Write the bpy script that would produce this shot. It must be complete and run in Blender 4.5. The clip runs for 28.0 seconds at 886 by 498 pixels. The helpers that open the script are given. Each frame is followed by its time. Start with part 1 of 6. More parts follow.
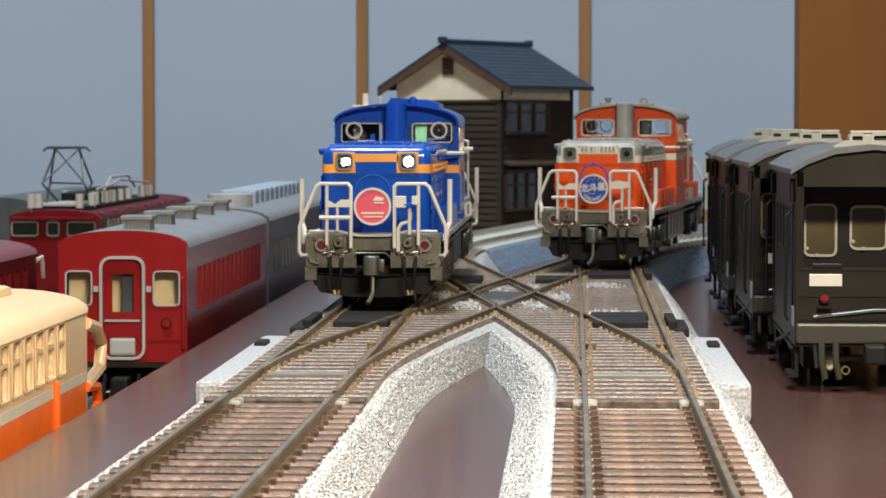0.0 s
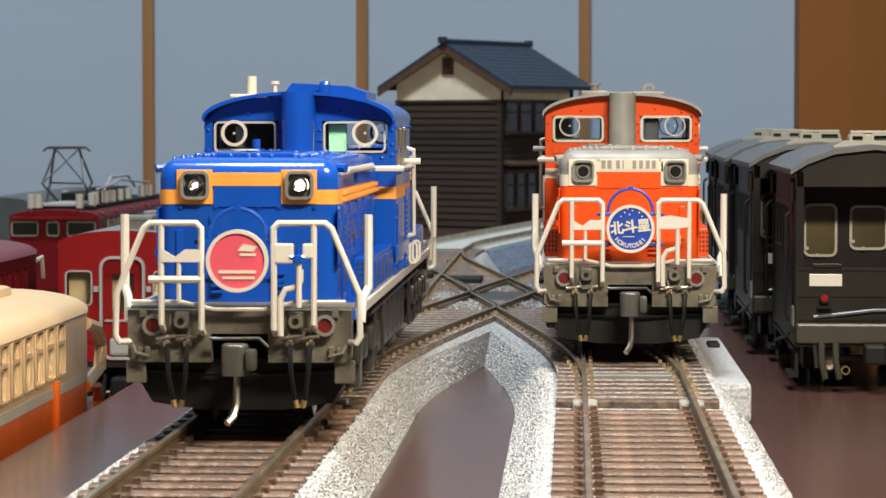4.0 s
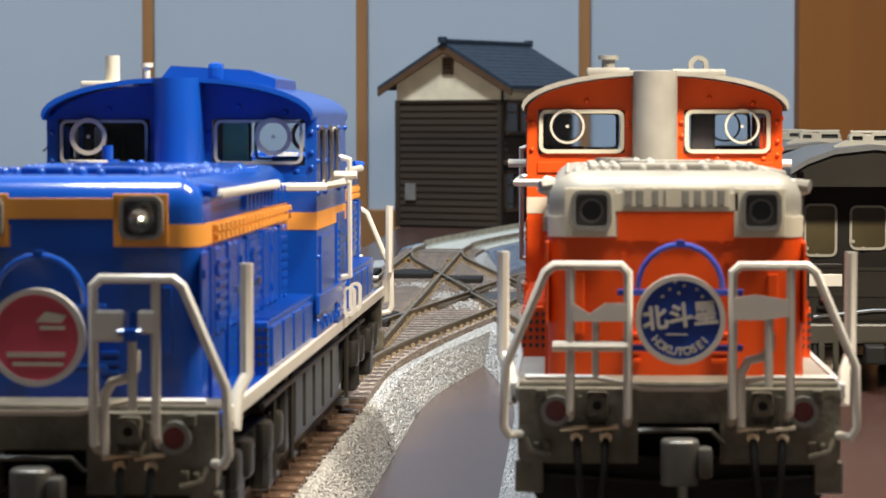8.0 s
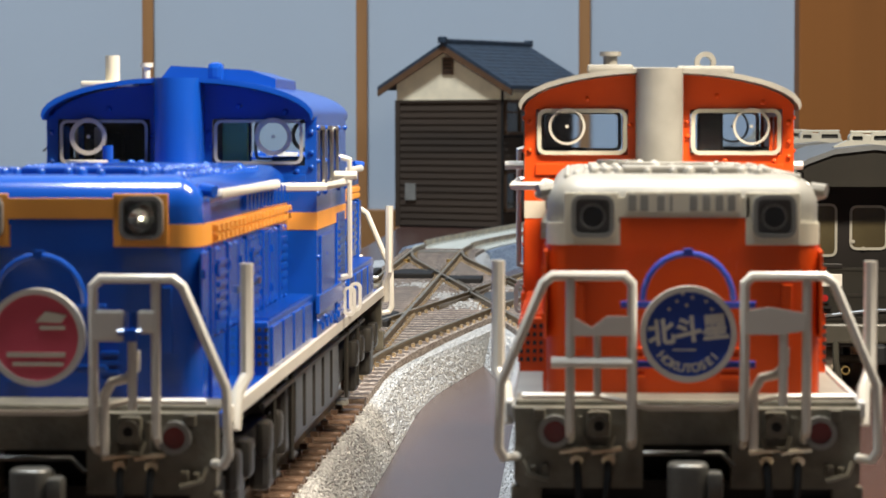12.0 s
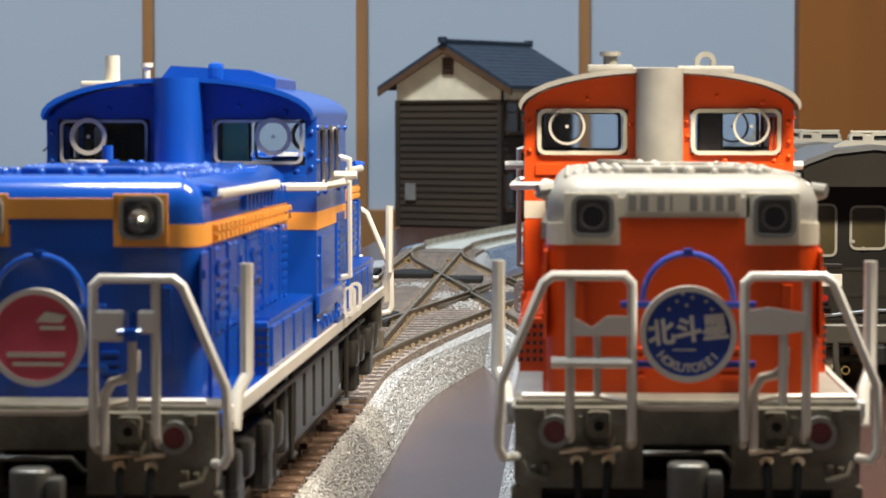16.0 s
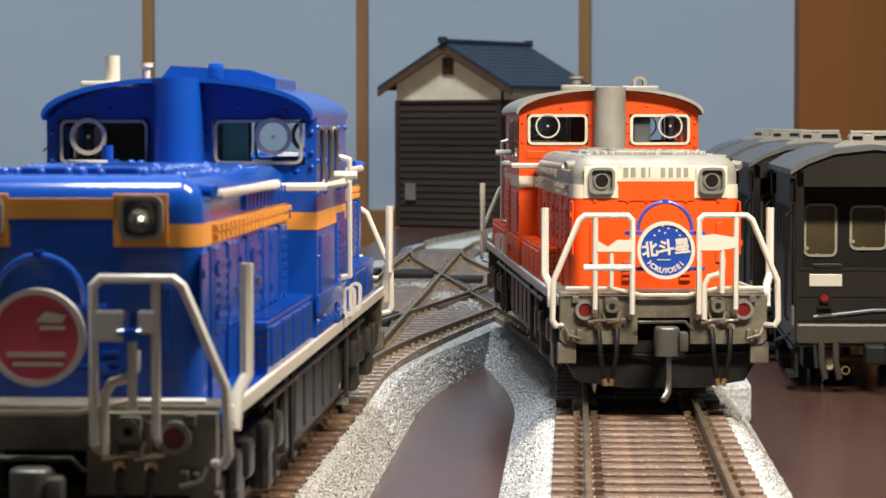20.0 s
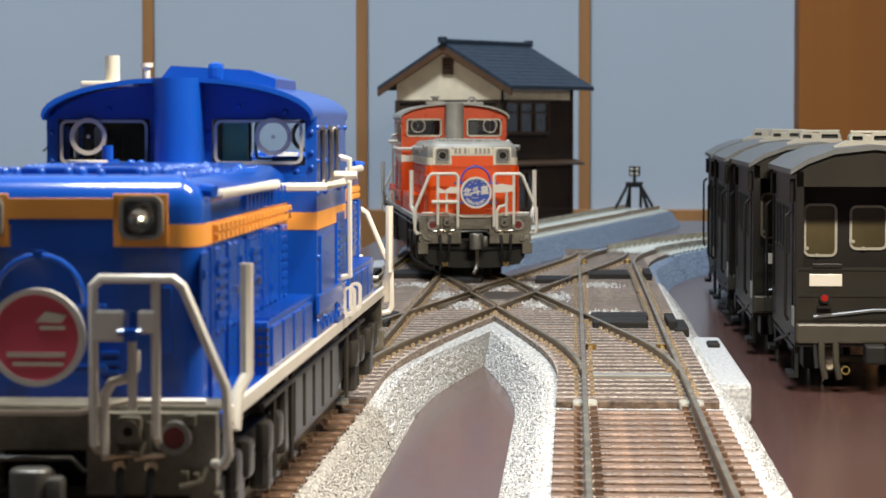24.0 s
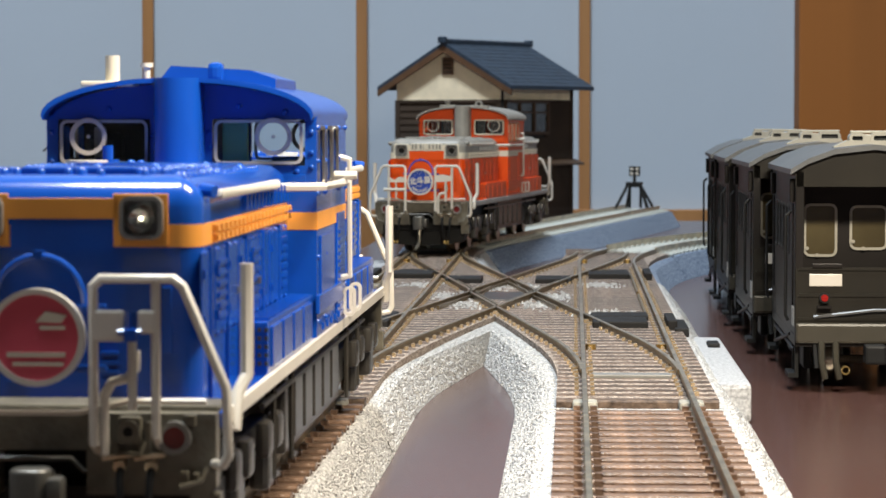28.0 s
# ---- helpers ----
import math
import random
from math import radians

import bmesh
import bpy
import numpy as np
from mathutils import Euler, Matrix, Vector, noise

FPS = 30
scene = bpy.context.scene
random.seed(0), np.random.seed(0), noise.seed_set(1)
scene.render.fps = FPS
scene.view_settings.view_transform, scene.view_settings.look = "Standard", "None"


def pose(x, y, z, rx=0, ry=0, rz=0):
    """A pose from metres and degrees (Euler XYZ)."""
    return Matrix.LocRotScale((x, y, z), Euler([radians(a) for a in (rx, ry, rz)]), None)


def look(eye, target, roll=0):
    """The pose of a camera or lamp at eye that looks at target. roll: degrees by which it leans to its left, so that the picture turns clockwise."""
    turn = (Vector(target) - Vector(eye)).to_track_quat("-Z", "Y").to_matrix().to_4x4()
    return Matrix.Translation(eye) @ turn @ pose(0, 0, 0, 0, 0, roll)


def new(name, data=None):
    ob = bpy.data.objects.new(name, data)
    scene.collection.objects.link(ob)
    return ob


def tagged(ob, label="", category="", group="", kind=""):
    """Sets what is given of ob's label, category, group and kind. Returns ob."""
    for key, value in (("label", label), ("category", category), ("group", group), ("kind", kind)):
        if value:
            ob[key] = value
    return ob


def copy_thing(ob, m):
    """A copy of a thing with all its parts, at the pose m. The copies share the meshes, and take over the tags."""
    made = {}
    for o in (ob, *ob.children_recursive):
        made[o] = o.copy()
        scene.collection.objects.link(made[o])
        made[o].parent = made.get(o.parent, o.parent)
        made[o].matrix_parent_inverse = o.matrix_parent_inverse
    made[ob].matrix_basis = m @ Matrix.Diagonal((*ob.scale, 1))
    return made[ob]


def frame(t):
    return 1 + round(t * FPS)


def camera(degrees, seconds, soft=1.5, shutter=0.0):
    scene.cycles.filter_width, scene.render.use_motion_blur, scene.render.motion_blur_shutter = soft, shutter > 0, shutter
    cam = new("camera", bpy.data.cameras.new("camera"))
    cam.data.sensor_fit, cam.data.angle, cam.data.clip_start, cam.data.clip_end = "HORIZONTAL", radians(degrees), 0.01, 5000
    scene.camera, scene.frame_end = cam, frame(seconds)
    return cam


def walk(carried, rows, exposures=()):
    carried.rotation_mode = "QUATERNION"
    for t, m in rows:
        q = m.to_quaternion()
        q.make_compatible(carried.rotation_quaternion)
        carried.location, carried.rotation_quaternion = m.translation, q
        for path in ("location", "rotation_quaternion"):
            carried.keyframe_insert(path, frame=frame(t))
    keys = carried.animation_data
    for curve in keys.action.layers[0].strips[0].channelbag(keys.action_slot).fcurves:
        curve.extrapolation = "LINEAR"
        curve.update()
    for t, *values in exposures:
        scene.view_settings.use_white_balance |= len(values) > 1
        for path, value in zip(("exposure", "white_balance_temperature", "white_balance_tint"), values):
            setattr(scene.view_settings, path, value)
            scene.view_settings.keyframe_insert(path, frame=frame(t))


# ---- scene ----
cam = camera(18.36, 28.0)
PATH = [(0.0, pose(0, 0, 0.0304, 87.41, 0, 2.72)), (28.0, pose(0, 0, 0.0304, 87.41, 0, 2.72))]
cam.data.dof.use_dof, cam.data.dof.focus_distance, cam.data.dof.aperture_fstop = True, 0.28, 270
walk(cam, PATH, [(0, 0.17), (2, 0.15), (3.5, 0.06), (6, -0.04), (7, 0.06), (8, 0.18), (10, 0.26), (17, 0.23), (18, 0.12), (20, -0.03), (21.5, 0.08), (24, 0.2), (28, 0.26)])

# ---- world and light ----
world = bpy.data.worlds.new("room_world")
scene.world = world
world.use_nodes = True
world.node_tree.nodes["Background"].inputs[0].default_value = (0.55, 0.68, 0.9, 1)
world.node_tree.nodes["Background"].inputs[1].default_value = 0.2


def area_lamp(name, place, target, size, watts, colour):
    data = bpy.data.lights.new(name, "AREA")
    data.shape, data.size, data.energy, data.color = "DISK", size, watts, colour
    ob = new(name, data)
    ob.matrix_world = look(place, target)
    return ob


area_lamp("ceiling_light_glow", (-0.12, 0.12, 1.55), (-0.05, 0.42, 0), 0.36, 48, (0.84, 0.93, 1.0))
near = area_lamp("desk_lamp_glow", (0.042, 0.149, 0.123), (-0.008, 0.340, 0.0), 0.06, 0.55, (1.0, 0.89, 0.72))
near.data.shape, near.data.size_y = "RECTANGLE", 0.014

# ---- materials ----
MATS = {}


def mat(name, colour, rough=0.5, metal=0.0, noise_scale=200.0, vary=0.12, bump=0.0, bump_scale=900.0, coat=0.0, emit=None, spec=0.5, island=0.0):
    if name in MATS:
        return MATS[name]
    m = bpy.data.materials.new(name)
    m.use_nodes = True
    nt = m.node_tree
    b = nt.nodes["Principled BSDF"]
    b.inputs["Roughness"].default_value = rough
    b.inputs["Metallic"].default_value = metal
    b.inputs["Specular IOR Level"].default_value = spec
    if coat:
        b.inputs["Coat Weight"].default_value = coat
        b.inputs["Coat Roughness"].default_value = 0.15
    co = nt.nodes.new("ShaderNodeTexCoord")
    n = nt.nodes.new("ShaderNodeTexNoise")
    n.inputs["Scale"].default_value = noise_scale
    n.inputs["Detail"].default_value = 6
    nt.links.new(co.outputs["Object"], n.inputs["Vector"])
    ramp = nt.nodes.new("ShaderNodeValToRGB")
    ramp.color_ramp.elements[0].position, ramp.color_ramp.elements[1].position = 0.3, 0.7
    ramp.color_ramp.elements[0].color = (*[c * (1 - vary) for c in colour], 1)
    ramp.color_ramp.elements[1].color = (*[min(1, c * (1 + vary)) for c in colour], 1)
    nt.links.new(n.outputs["Fac"], ramp.inputs[0])
    out = ramp.outputs[0]
    if island:
        info = nt.nodes.new("ShaderNodeObjectInfo")
        mp = nt.nodes.new("ShaderNodeMapRange")
        mp.inputs["To Min"].default_value, mp.inputs["To Max"].default_value = 1 - island, 1 + island
        nt.links.new(info.outputs["Random"], mp.inputs["Value"])
        mul = nt.nodes.new("ShaderNodeVectorMath")
        mul.operation = "SCALE"
        nt.links.new(out, mul.inputs[0])
        nt.links.new(mp.outputs[0], mul.inputs["Scale"])
        out = mul.outputs[0]
    nt.links.new(out, b.inputs["Base Color"])
    if bump:
        n2 = nt.nodes.new("ShaderNodeTexNoise")
        n2.inputs["Scale"].default_value = bump_scale
        n2.inputs["Detail"].default_value = 4
        nt.links.new(co.outputs["Object"], n2.inputs["Vector"])
        bp = nt.nodes.new("ShaderNodeBump")
        bp.inputs["Strength"].default_value = bump
        bp.inputs["Distance"].default_value = 0.0005
        nt.links.new(n2.outputs["Fac"], bp.inputs["Height"])
        nt.links.new(bp.outputs[0], b.inputs["Normal"])
    if emit:
        b.inputs["Emission Color"].default_value = (*emit[0], 1)
        b.inputs["Emission Strength"].default_value = emit[1]
    MATS[name] = m
    return m


def ballast_mat(name, light, dark, bump=1.0):
    m = bpy.data.materials.new(name)
    m.use_nodes = True
    nt = m.node_tree
    b = nt.nodes["Principled BSDF"]
    b.inputs["Roughness"].default_value = 0.85
    co = nt.nodes.new("ShaderNodeTexCoord")
    v = nt.nodes.new("ShaderNodeTexVoronoi")
    v.inputs["Scale"].default_value = 4200
    nt.links.new(co.outputs["Object"], v.inputs["Vector"])
    n = nt.nodes.new("ShaderNodeTexNoise")
    n.inputs["Scale"].default_value = 3000
    n.inputs["Detail"].default_value = 3
    nt.links.new(co.outputs["Object"], n.inputs["Vector"])
    mix = nt.nodes.new("ShaderNodeMix")
    mix.data_type = "RGBA"
    mix.inputs[6].default_value, mix.inputs[7].default_value = (*dark, 1), (*light, 1)
    mp = nt.nodes.new("ShaderNodeMapRange")
    mp.inputs["From Min"].default_value, mp.inputs["From Max"].default_value = 0.41, 0.57
    nt.links.new(n.outputs["Fac"], mp.inputs["Value"])
    nt.links.new(mp.outputs[0], mix.inputs[0])
    nt.links.new(mix.outputs[2], b.inputs["Base Color"])
    bp = nt.nodes.new("ShaderNodeBump")
    bp.inputs["Strength"].default_value = bump
    bp.inputs["Distance"].default_value = 0.0004
    bp.invert = True
    nt.links.new(v.outputs["Distance"], bp.inputs["Height"])
    nt.links.new(bp.outputs[0], b.inputs["Normal"])
    return m


def glass_mat(name, tint=(0.9, 0.95, 1.0), rough=0.03):
    m = bpy.data.materials.new(name)
    m.use_nodes = True
    b = m.node_tree.nodes["Principled BSDF"]
    b.inputs["Base Color"].default_value = (*tint, 1)
    b.inputs["Roughness"].default_value = rough
    b.inputs["Transmission Weight"].default_value = 1.0
    b.inputs["IOR"].default_value = 1.3
    return m


def wood_mat(name, dark, light, scale=30.0, stretch=(1, 1, 0.06), rough=0.45, coat=0.0):
    m = bpy.data.materials.new(name)
    m.use_nodes = True
    nt = m.node_tree
    b = nt.nodes["Principled BSDF"]
    b.inputs["Roughness"].default_value = rough
    b.inputs["Coat Weight"].default_value = coat
    co = nt.nodes.new("ShaderNodeTexCoord")
    mapn = nt.nodes.new("ShaderNodeMapping")
    mapn.inputs["Scale"].default_value = stretch
    n = nt.nodes.new("ShaderNodeTexNoise")
    n.inputs["Scale"].default_value = scale
    n.inputs["Detail"].default_value = 8
    n.inputs["Distortion"].default_value = 0.6
    ramp = nt.nodes.new("ShaderNodeValToRGB")
    ramp.color_ramp.elements[0].position, ramp.color_ramp.elements[1].position = 0.35, 0.65
    ramp.color_ramp.elements[0].color, ramp.color_ramp.elements[1].color = (*dark, 1), (*light, 1)
    nt.links.new(co.outputs["Object"], mapn.inputs["Vector"])
    nt.links.new(mapn.outputs[0], n.inputs["Vector"])
    nt.links.new(n.outputs["Fac"], ramp.inputs[0])
    nt.links.new(ramp.outputs[0], b.inputs["Base Color"])
    return m


BLUE = mat("blue_paint", (0.005, 0.060, 0.345), 0.2, vary=0.06, coat=0.25, bump=0.05, bump_scale=300, spec=0.45)
ORANGE = mat("orange_paint", (0.66, 0.072, 0.008), 0.34, vary=0.05, spec=0.3)
ROOFGREY = mat("warm_grey_paint", (0.235, 0.222, 0.195), 0.45, vary=0.18, noise_scale=350)
CREAM = mat("cream_paint", (0.58, 0.53, 0.42), 0.42, vary=0.06)
GOLD = mat("amber_stripe", (0.72, 0.30, 0.05), 0.4)
WHITE = mat("white_rail_plastic", (0.54, 0.50, 0.435), 0.33, vary=0.04)
BEAM = mat("grey_buffer_beam", (0.105, 0.094, 0.070), 0.4, vary=0.35, noise_scale=500, bump=0.3, bump_scale=900)
BLACK = mat("black_plastic", (0.006, 0.006, 0.006), 0.55, spec=0.25)
UNDER = mat("dark_grey_plastic", (0.030, 0.027, 0.023), 0.3, vary=0.2)
STEELG = mat("dull_coupler_metal", (0.085, 0.08, 0.07), 0.35, 0.4, vary=0.3, noise_scale=500)
STEEL = mat("nickel_silver", (0.45, 0.40, 0.32), 0.3, 1.0)
RAILM = mat("rail_metal", (0.50, 0.42, 0.29), 0.3, 0.95, vary=0.35, noise_scale=400)
RAILX = mat("crossing_rail_metal", (0.46, 0.38, 0.27), 0.3, 0.9, vary=0.45, noise_scale=400)
RAILSIDE = mat("rail_brown", (0.17, 0.122, 0.062), 0.38, 0.6, vary=0.3, noise_scale=400)
BRASSD = mat("dull_brass", (0.32, 0.22, 0.08), 0.35, 0.8)
BRASS = mat("brass_contact", (0.75, 0.5, 0.16), 0.3, 1.0)
TIE = mat("sleeper_brown", (0.125, 0.078, 0.053), 0.32, vary=0.6, noise_scale=800, bump=0.6, bump_scale=1500, island=0.25, spec=0.25)
TIEX = mat("crossing_sleeper_brown", (0.105, 0.072, 0.052), 0.45, vary=0.6, noise_scale=900, bump=0.5, bump_scale=1500, island=0.35, spec=0.15)
HLIN = mat("headlight_inside", (0.13, 0.128, 0.12), 0.25)
HLFRAME = mat("headlight_frame_grey", (0.22, 0.215, 0.20), 0.3, 0.3)
CLIP = mat("tan_clip", (0.60, 0.46, 0.29), 0.22, 0.75, vary=0.4, noise_scale=900)
BED = mat("bed_brown", (0.05, 0.028, 0.018), 0.8, vary=0.3, noise_scale=900, bump=0.4, spec=0.1)
BALLAST = ballast_mat("grey_ballast", (0.63, 0.62, 0.605), (0.40, 0.395, 0.388))
TIEGRIT = ballast_mat("brown_grey_grit", (0.56, 0.46, 0.38), (0.14, 0.10, 0.08))
COVER = mat("speckled_grey_cover", (0.36, 0.36, 0.365), 0.6, vary=0.45, noise_scale=2500, bump=0.2, bump_scale=2600)
BALLASTB = ballast_mat("blue_grey_ballast", (0.36, 0.44, 0.56), (0.07, 0.11, 0.19))
CONC = mat("concrete_sleeper", (0.40, 0.41, 0.375), 0.7, vary=0.2)
TABLE = wood_mat("dark_lacquered_wood", (0.062, 0.029, 0.023), (0.092, 0.045, 0.036), 14, (1, 0.12, 1), 0.22, 0.05)
DESK = wood_mat("dark_desk_wood", (0.05, 0.03, 0.026), (0.08, 0.045, 0.038), 14, (1, 0.12, 1), 0.4)
POSTW = wood_mat("brown_batten_wood", (0.24, 0.11, 0.037), (0.36, 0.175, 0.062), 40, (1, 1, 0.05), 0.5)
PANELW = wood_mat("orange_brown_wood", (0.21, 0.070, 0.007), (0.29, 0.098, 0.012), 20, (1, 1, 0.05), 0.75)
PAPER = mat("blue_grey_panel", (0.39, 0.455, 0.54), 0.8, vary=0.03, noise_scale=6)
PLASTER = mat("room_wall", (0.47, 0.455, 0.43), 0.9, vary=0.04, noise_scale=5)
GLASS = glass_mat("clear_window")
DARKIN = mat("dark_interior", (0.02, 0.021, 0.022), 0.7)
GREENIN = mat("green_interior", (0.20, 0.45, 0.25), 0.7)
RED = mat("maroon_red_paint", (0.26, 0.013, 0.013), 0.22, vary=0.08, spec=0.4, coat=0.3)
REDD = mat("red_dark_paint", (0.16, 0.007, 0.010), 0.28, vary=0.08, coat=0.12, spec=0.3)
GREYROOF = mat("silver_grey_roof", (0.19, 0.20, 0.21), 0.45, vary=0.1, noise_scale=60)
GREYTRIM = mat("grey_trim", (0.40, 0.39, 0.37), 0.5)
BEIGE = mat("beige_interior", (0.46, 0.35, 0.17), 0.6, vary=0.25, noise_scale=60)
SANDY = mat("cream_body", (0.66, 0.46, 0.25), 0.35, vary=0.04)
ORANGED = mat("bright_orange_body", (0.85, 0.15, 0.015), 0.35)
WAGON = mat("black_brown_wagon", (0.009, 0.007, 0.006), 0.42, vary=0.3, noise_scale=120, spec=0.22)
WAGONEND = mat("wagon_end_olive", (0.0115, 0.0096, 0.0062), 0.45, vary=0.3, noise_scale=150, spec=0.25)
WAGONROOF = mat("wagon_roof_grey", (0.085, 0.088, 0.09), 0.42, vary=0.15)
LAMPRED = mat("red_lens", (0.26, 0.010, 0.008), 0.2, coat=0.5)
DULLRED = mat("dark_red_lens", (0.12, 0.010, 0.009), 0.25, coat=0.5)
MARKBLUE = mat("badge_blue", (0.012, 0.05, 0.31), 0.35)
MARKPINK = mat("badge_pink", (0.62, 0.085, 0.125), 0.35, vary=0.08)
HOOP = mat("hoop_blue", (0.03, 0.05, 0.30), 0.35)
LAMPON = mat("lit_filament", (1, 0.95, 0.8), 0.3, emit=((1.0, 0.90, 0.72), 30.0))
MIRROR = mat("polished_reflector", (0.45, 0.44, 0.42), 0.06, 1.0, vary=0.02)
LENS = mat("headlight_lens", (0.012, 0.012, 0.011), 0.1, coat=1.0)
CLAPB = wood_mat("dark_clapboard", (0.026, 0.017, 0.011), (0.05, 0.031, 0.019), 60, (0.1, 1, 1), 0.92)
PLASTERB = mat("cream_gable_plaster", (0.86, 0.75, 0.55), 0.8)
ROOFT = mat("slate_blue_roof", (0.020, 0.036, 0.060), 0.6, vary=0.3, noise_scale=400)
RAFT = mat("brown_eaves", (0.11, 0.055, 0.026), 0.55, vary=0.2)
WINF = mat("dark_window_wood", (0.065, 0.036, 0.019), 0.6, vary=0.25)
VENTD = mat("dull_vent_grey", (0.20, 0.198, 0.185), 0.5, vary=0.15)
OLIVES = mat("olive_sill", (0.036, 0.031, 0.021), 0.4, vary=0.2, noise_scale=150)
VENTC = mat("pale_vent_plastic", (0.29, 0.275, 0.23), 0.5, vary=0.15)
OLIVEP = mat("olive_pane", (0.075, 0.060, 0.030), 0.12, vary=0.4, noise_scale=90, coat=0.6)
REDIN = mat("red_inside", (0.20, 0.03, 0.028), 0.5)
BROWNP = mat("dark_brown_plastic", (0.010, 0.009, 0.0085), 0.65, spec=0.25)

# ---- mesh tools (millimetres) ----
MM = 0.001


def mesh_from(name, verts, faces, smooth=False):
    me = bpy.data.meshes.new(name)
    me.from_pydata([(x * MM, y * MM, z * MM) for x, y, z in verts], [], faces)
    me.validate()
    if smooth:
        me.polygons.foreach_set("use_smooth", [True] * len(me.polygons))
    return me


class Geo:
    """Collects solids of one part."""

    def __init__(self):
        self.v, self.f = [], []

    def add(self, vs, fs):
        o = len(self.v)
        self.v += [tuple(p) for p in vs]
        self.f += [tuple(i + o for i in f) for f in fs]
        return self

    def box(self, x0, x1, y0, y1, z0, z1, c=0.0):
        """A box; c: chamfer of all edges."""
        if c <= 0:
            vs = [(x, y, z) for z in (z0, z1) for x, y in ((x0, y0), (x1, y0), (x1, y1), (x0, y1))]
            fs = [(3, 2, 1, 0), (4, 5, 6, 7)] + [(i, (i + 1) % 4, 4 + (i + 1) % 4, 4 + i) for i in range(4)]
            return self.add(vs, fs)
        bm = bmesh.new()
        bmesh.ops.create_cube(bm, size=1)
        for v in bm.verts:
            v.co = Vector((x0 + (v.co.x + 0.5) * (x1 - x0), y0 + (v.co.y + 0.5) * (y1 - y0), z0 + (v.co.z + 0.5) * (z1 - z0)))
        bmesh.ops.bevel(bm, geom=bm.edges[:], offset=c, segments=2, affect="EDGES", profile=0.6)
        return self.eat(bm)

    def domed(self, x0, x1, y0, y1, z0, z1, r, R=0.0, n=5):
        """A block with upright corners of radius r and a top edge rounded by R."""
        rings = [(z0, 0.0), (z1 - R, 0.0)] + [(z1 - R + R * math.sin(q), R * (1 - math.cos(q))) for q in np.linspace(0, math.pi / 2, 6)[1:]] if R else [(z0, 0.0), (z1, 0.0)]
        vs, fs = [], []
        for z, g in rings:
            rr = max(0.02, r - g)
            for cx, cy, s in ((x1 - g - rr, y1 - g - rr, 0), (x0 + g + rr, y1 - g - rr, 1), (x0 + g + rr, y0 + g + rr, 2), (x1 - g - rr, y0 + g + rr, 3)):
                vs += [(cx + rr * math.cos(math.pi / 2 * (s + k / (n - 1))), cy + rr * math.sin(math.pi / 2 * (s + k / (n - 1))), z) for k in range(n)]
        m = 4 * n
        for i in range(len(rings) - 1):
            fs += [(i * m + k, i * m + (k + 1) % m, (i + 1) * m + (k + 1) % m, (i + 1) * m + k) for k in range(m)]
        fs += [tuple(range(m))[::-1], tuple(range((len(rings) - 1) * m, len(rings) * m))]
        return self.add(vs, fs)

    def eat(self, bm):
        bm.verts.index_update()
        self.add([v.co[:] for v in bm.verts], [[v.index for v in f.verts] for f in bm.faces])
        bm.free()
        return self

    def prism(self, outline, axis, a, b):
        """A closed outline of 2D points carried along an axis from a to b: axis x takes (y, z), y takes (x, z), z takes (x, y)."""
        n = len(outline)

        def put(p, w):
            return (w, p[0], p[1]) if axis == "x" else (p[0], w, p[1]) if axis == "y" else (p[0], p[1], w)
        vs = [put(p, a) for p in outline] + [put(p, b) for p in outline]
        fs = [tuple(range(n))[::-1], tuple(range(n, 2 * n))] + [(i, (i + 1) % n, n + (i + 1) % n, n + i) for i in range(n)]
        return self.add(vs, fs)

    def tube(self, pts, r, n=8):
        """A round bar along a line of points."""
        ps = [Vector(p) for p in pts]
        vs, fs = [], []
        up = None
        for i, p in enumerate(ps):
            d = ((ps[i + 1] - p).normalized() if i + 1 < len(ps) else Vector()) + ((p - ps[i - 1]).normalized() if i else Vector())
            d = d.normalized() if d.length > 1e-6 else Vector((0, 0, 1))
            if up is None:
                up = d.orthogonal().normalized()
            up = (up - d * up.dot(d)).normalized()
            w = d.cross(up)
            for k in range(n):
                a = 2 * math.pi * k / n
                vs.append(p + (up * math.cos(a) + w * math.sin(a)) * r)
        for i in range(len(ps) - 1):
            for k in range(n):
                fs.append((i * n + k, i * n + (k + 1) % n, (i + 1) * n + (k + 1) % n, (i + 1) * n + k))
        fs.append(tuple(range(n))[::-1])
        fs.append(tuple(range((len(ps) - 1) * n, len(ps) * n)))
        return self.add([v[:] for v in vs], fs)

    def ring(self, c, axis, r0, r1, depth, n=24):
        """A flat ring round an axis ('x', 'y' or 'z'), from radius r0 to r1."""
        vs, fs = [], []
        for w in (0, depth):
            for r in (r0, r1):
                for k in range(n):
                    a = 2 * math.pi * k / n
                    p, q = r * math.cos(a), r * math.sin(a)
                    vs.append((c[0] + w, c[1] + p, c[2] + q) if axis == "x" else (c[0] + p, c[1] + w, c[2] + q) if axis == "y" else (c[0] + p, c[1] + q, c[2] + w))
        for k in range(n):
            j = (k + 1) % n
            fs += [(k, j, n + j, n + k), (2 * n + k, 3 * n + k, 3 * n + j, 2 * n + j), (n + k, n + j, 3 * n + j, 3 * n + k), (k, 2 * n + k, 2 * n + j, j)]
        return self.add(vs, fs)

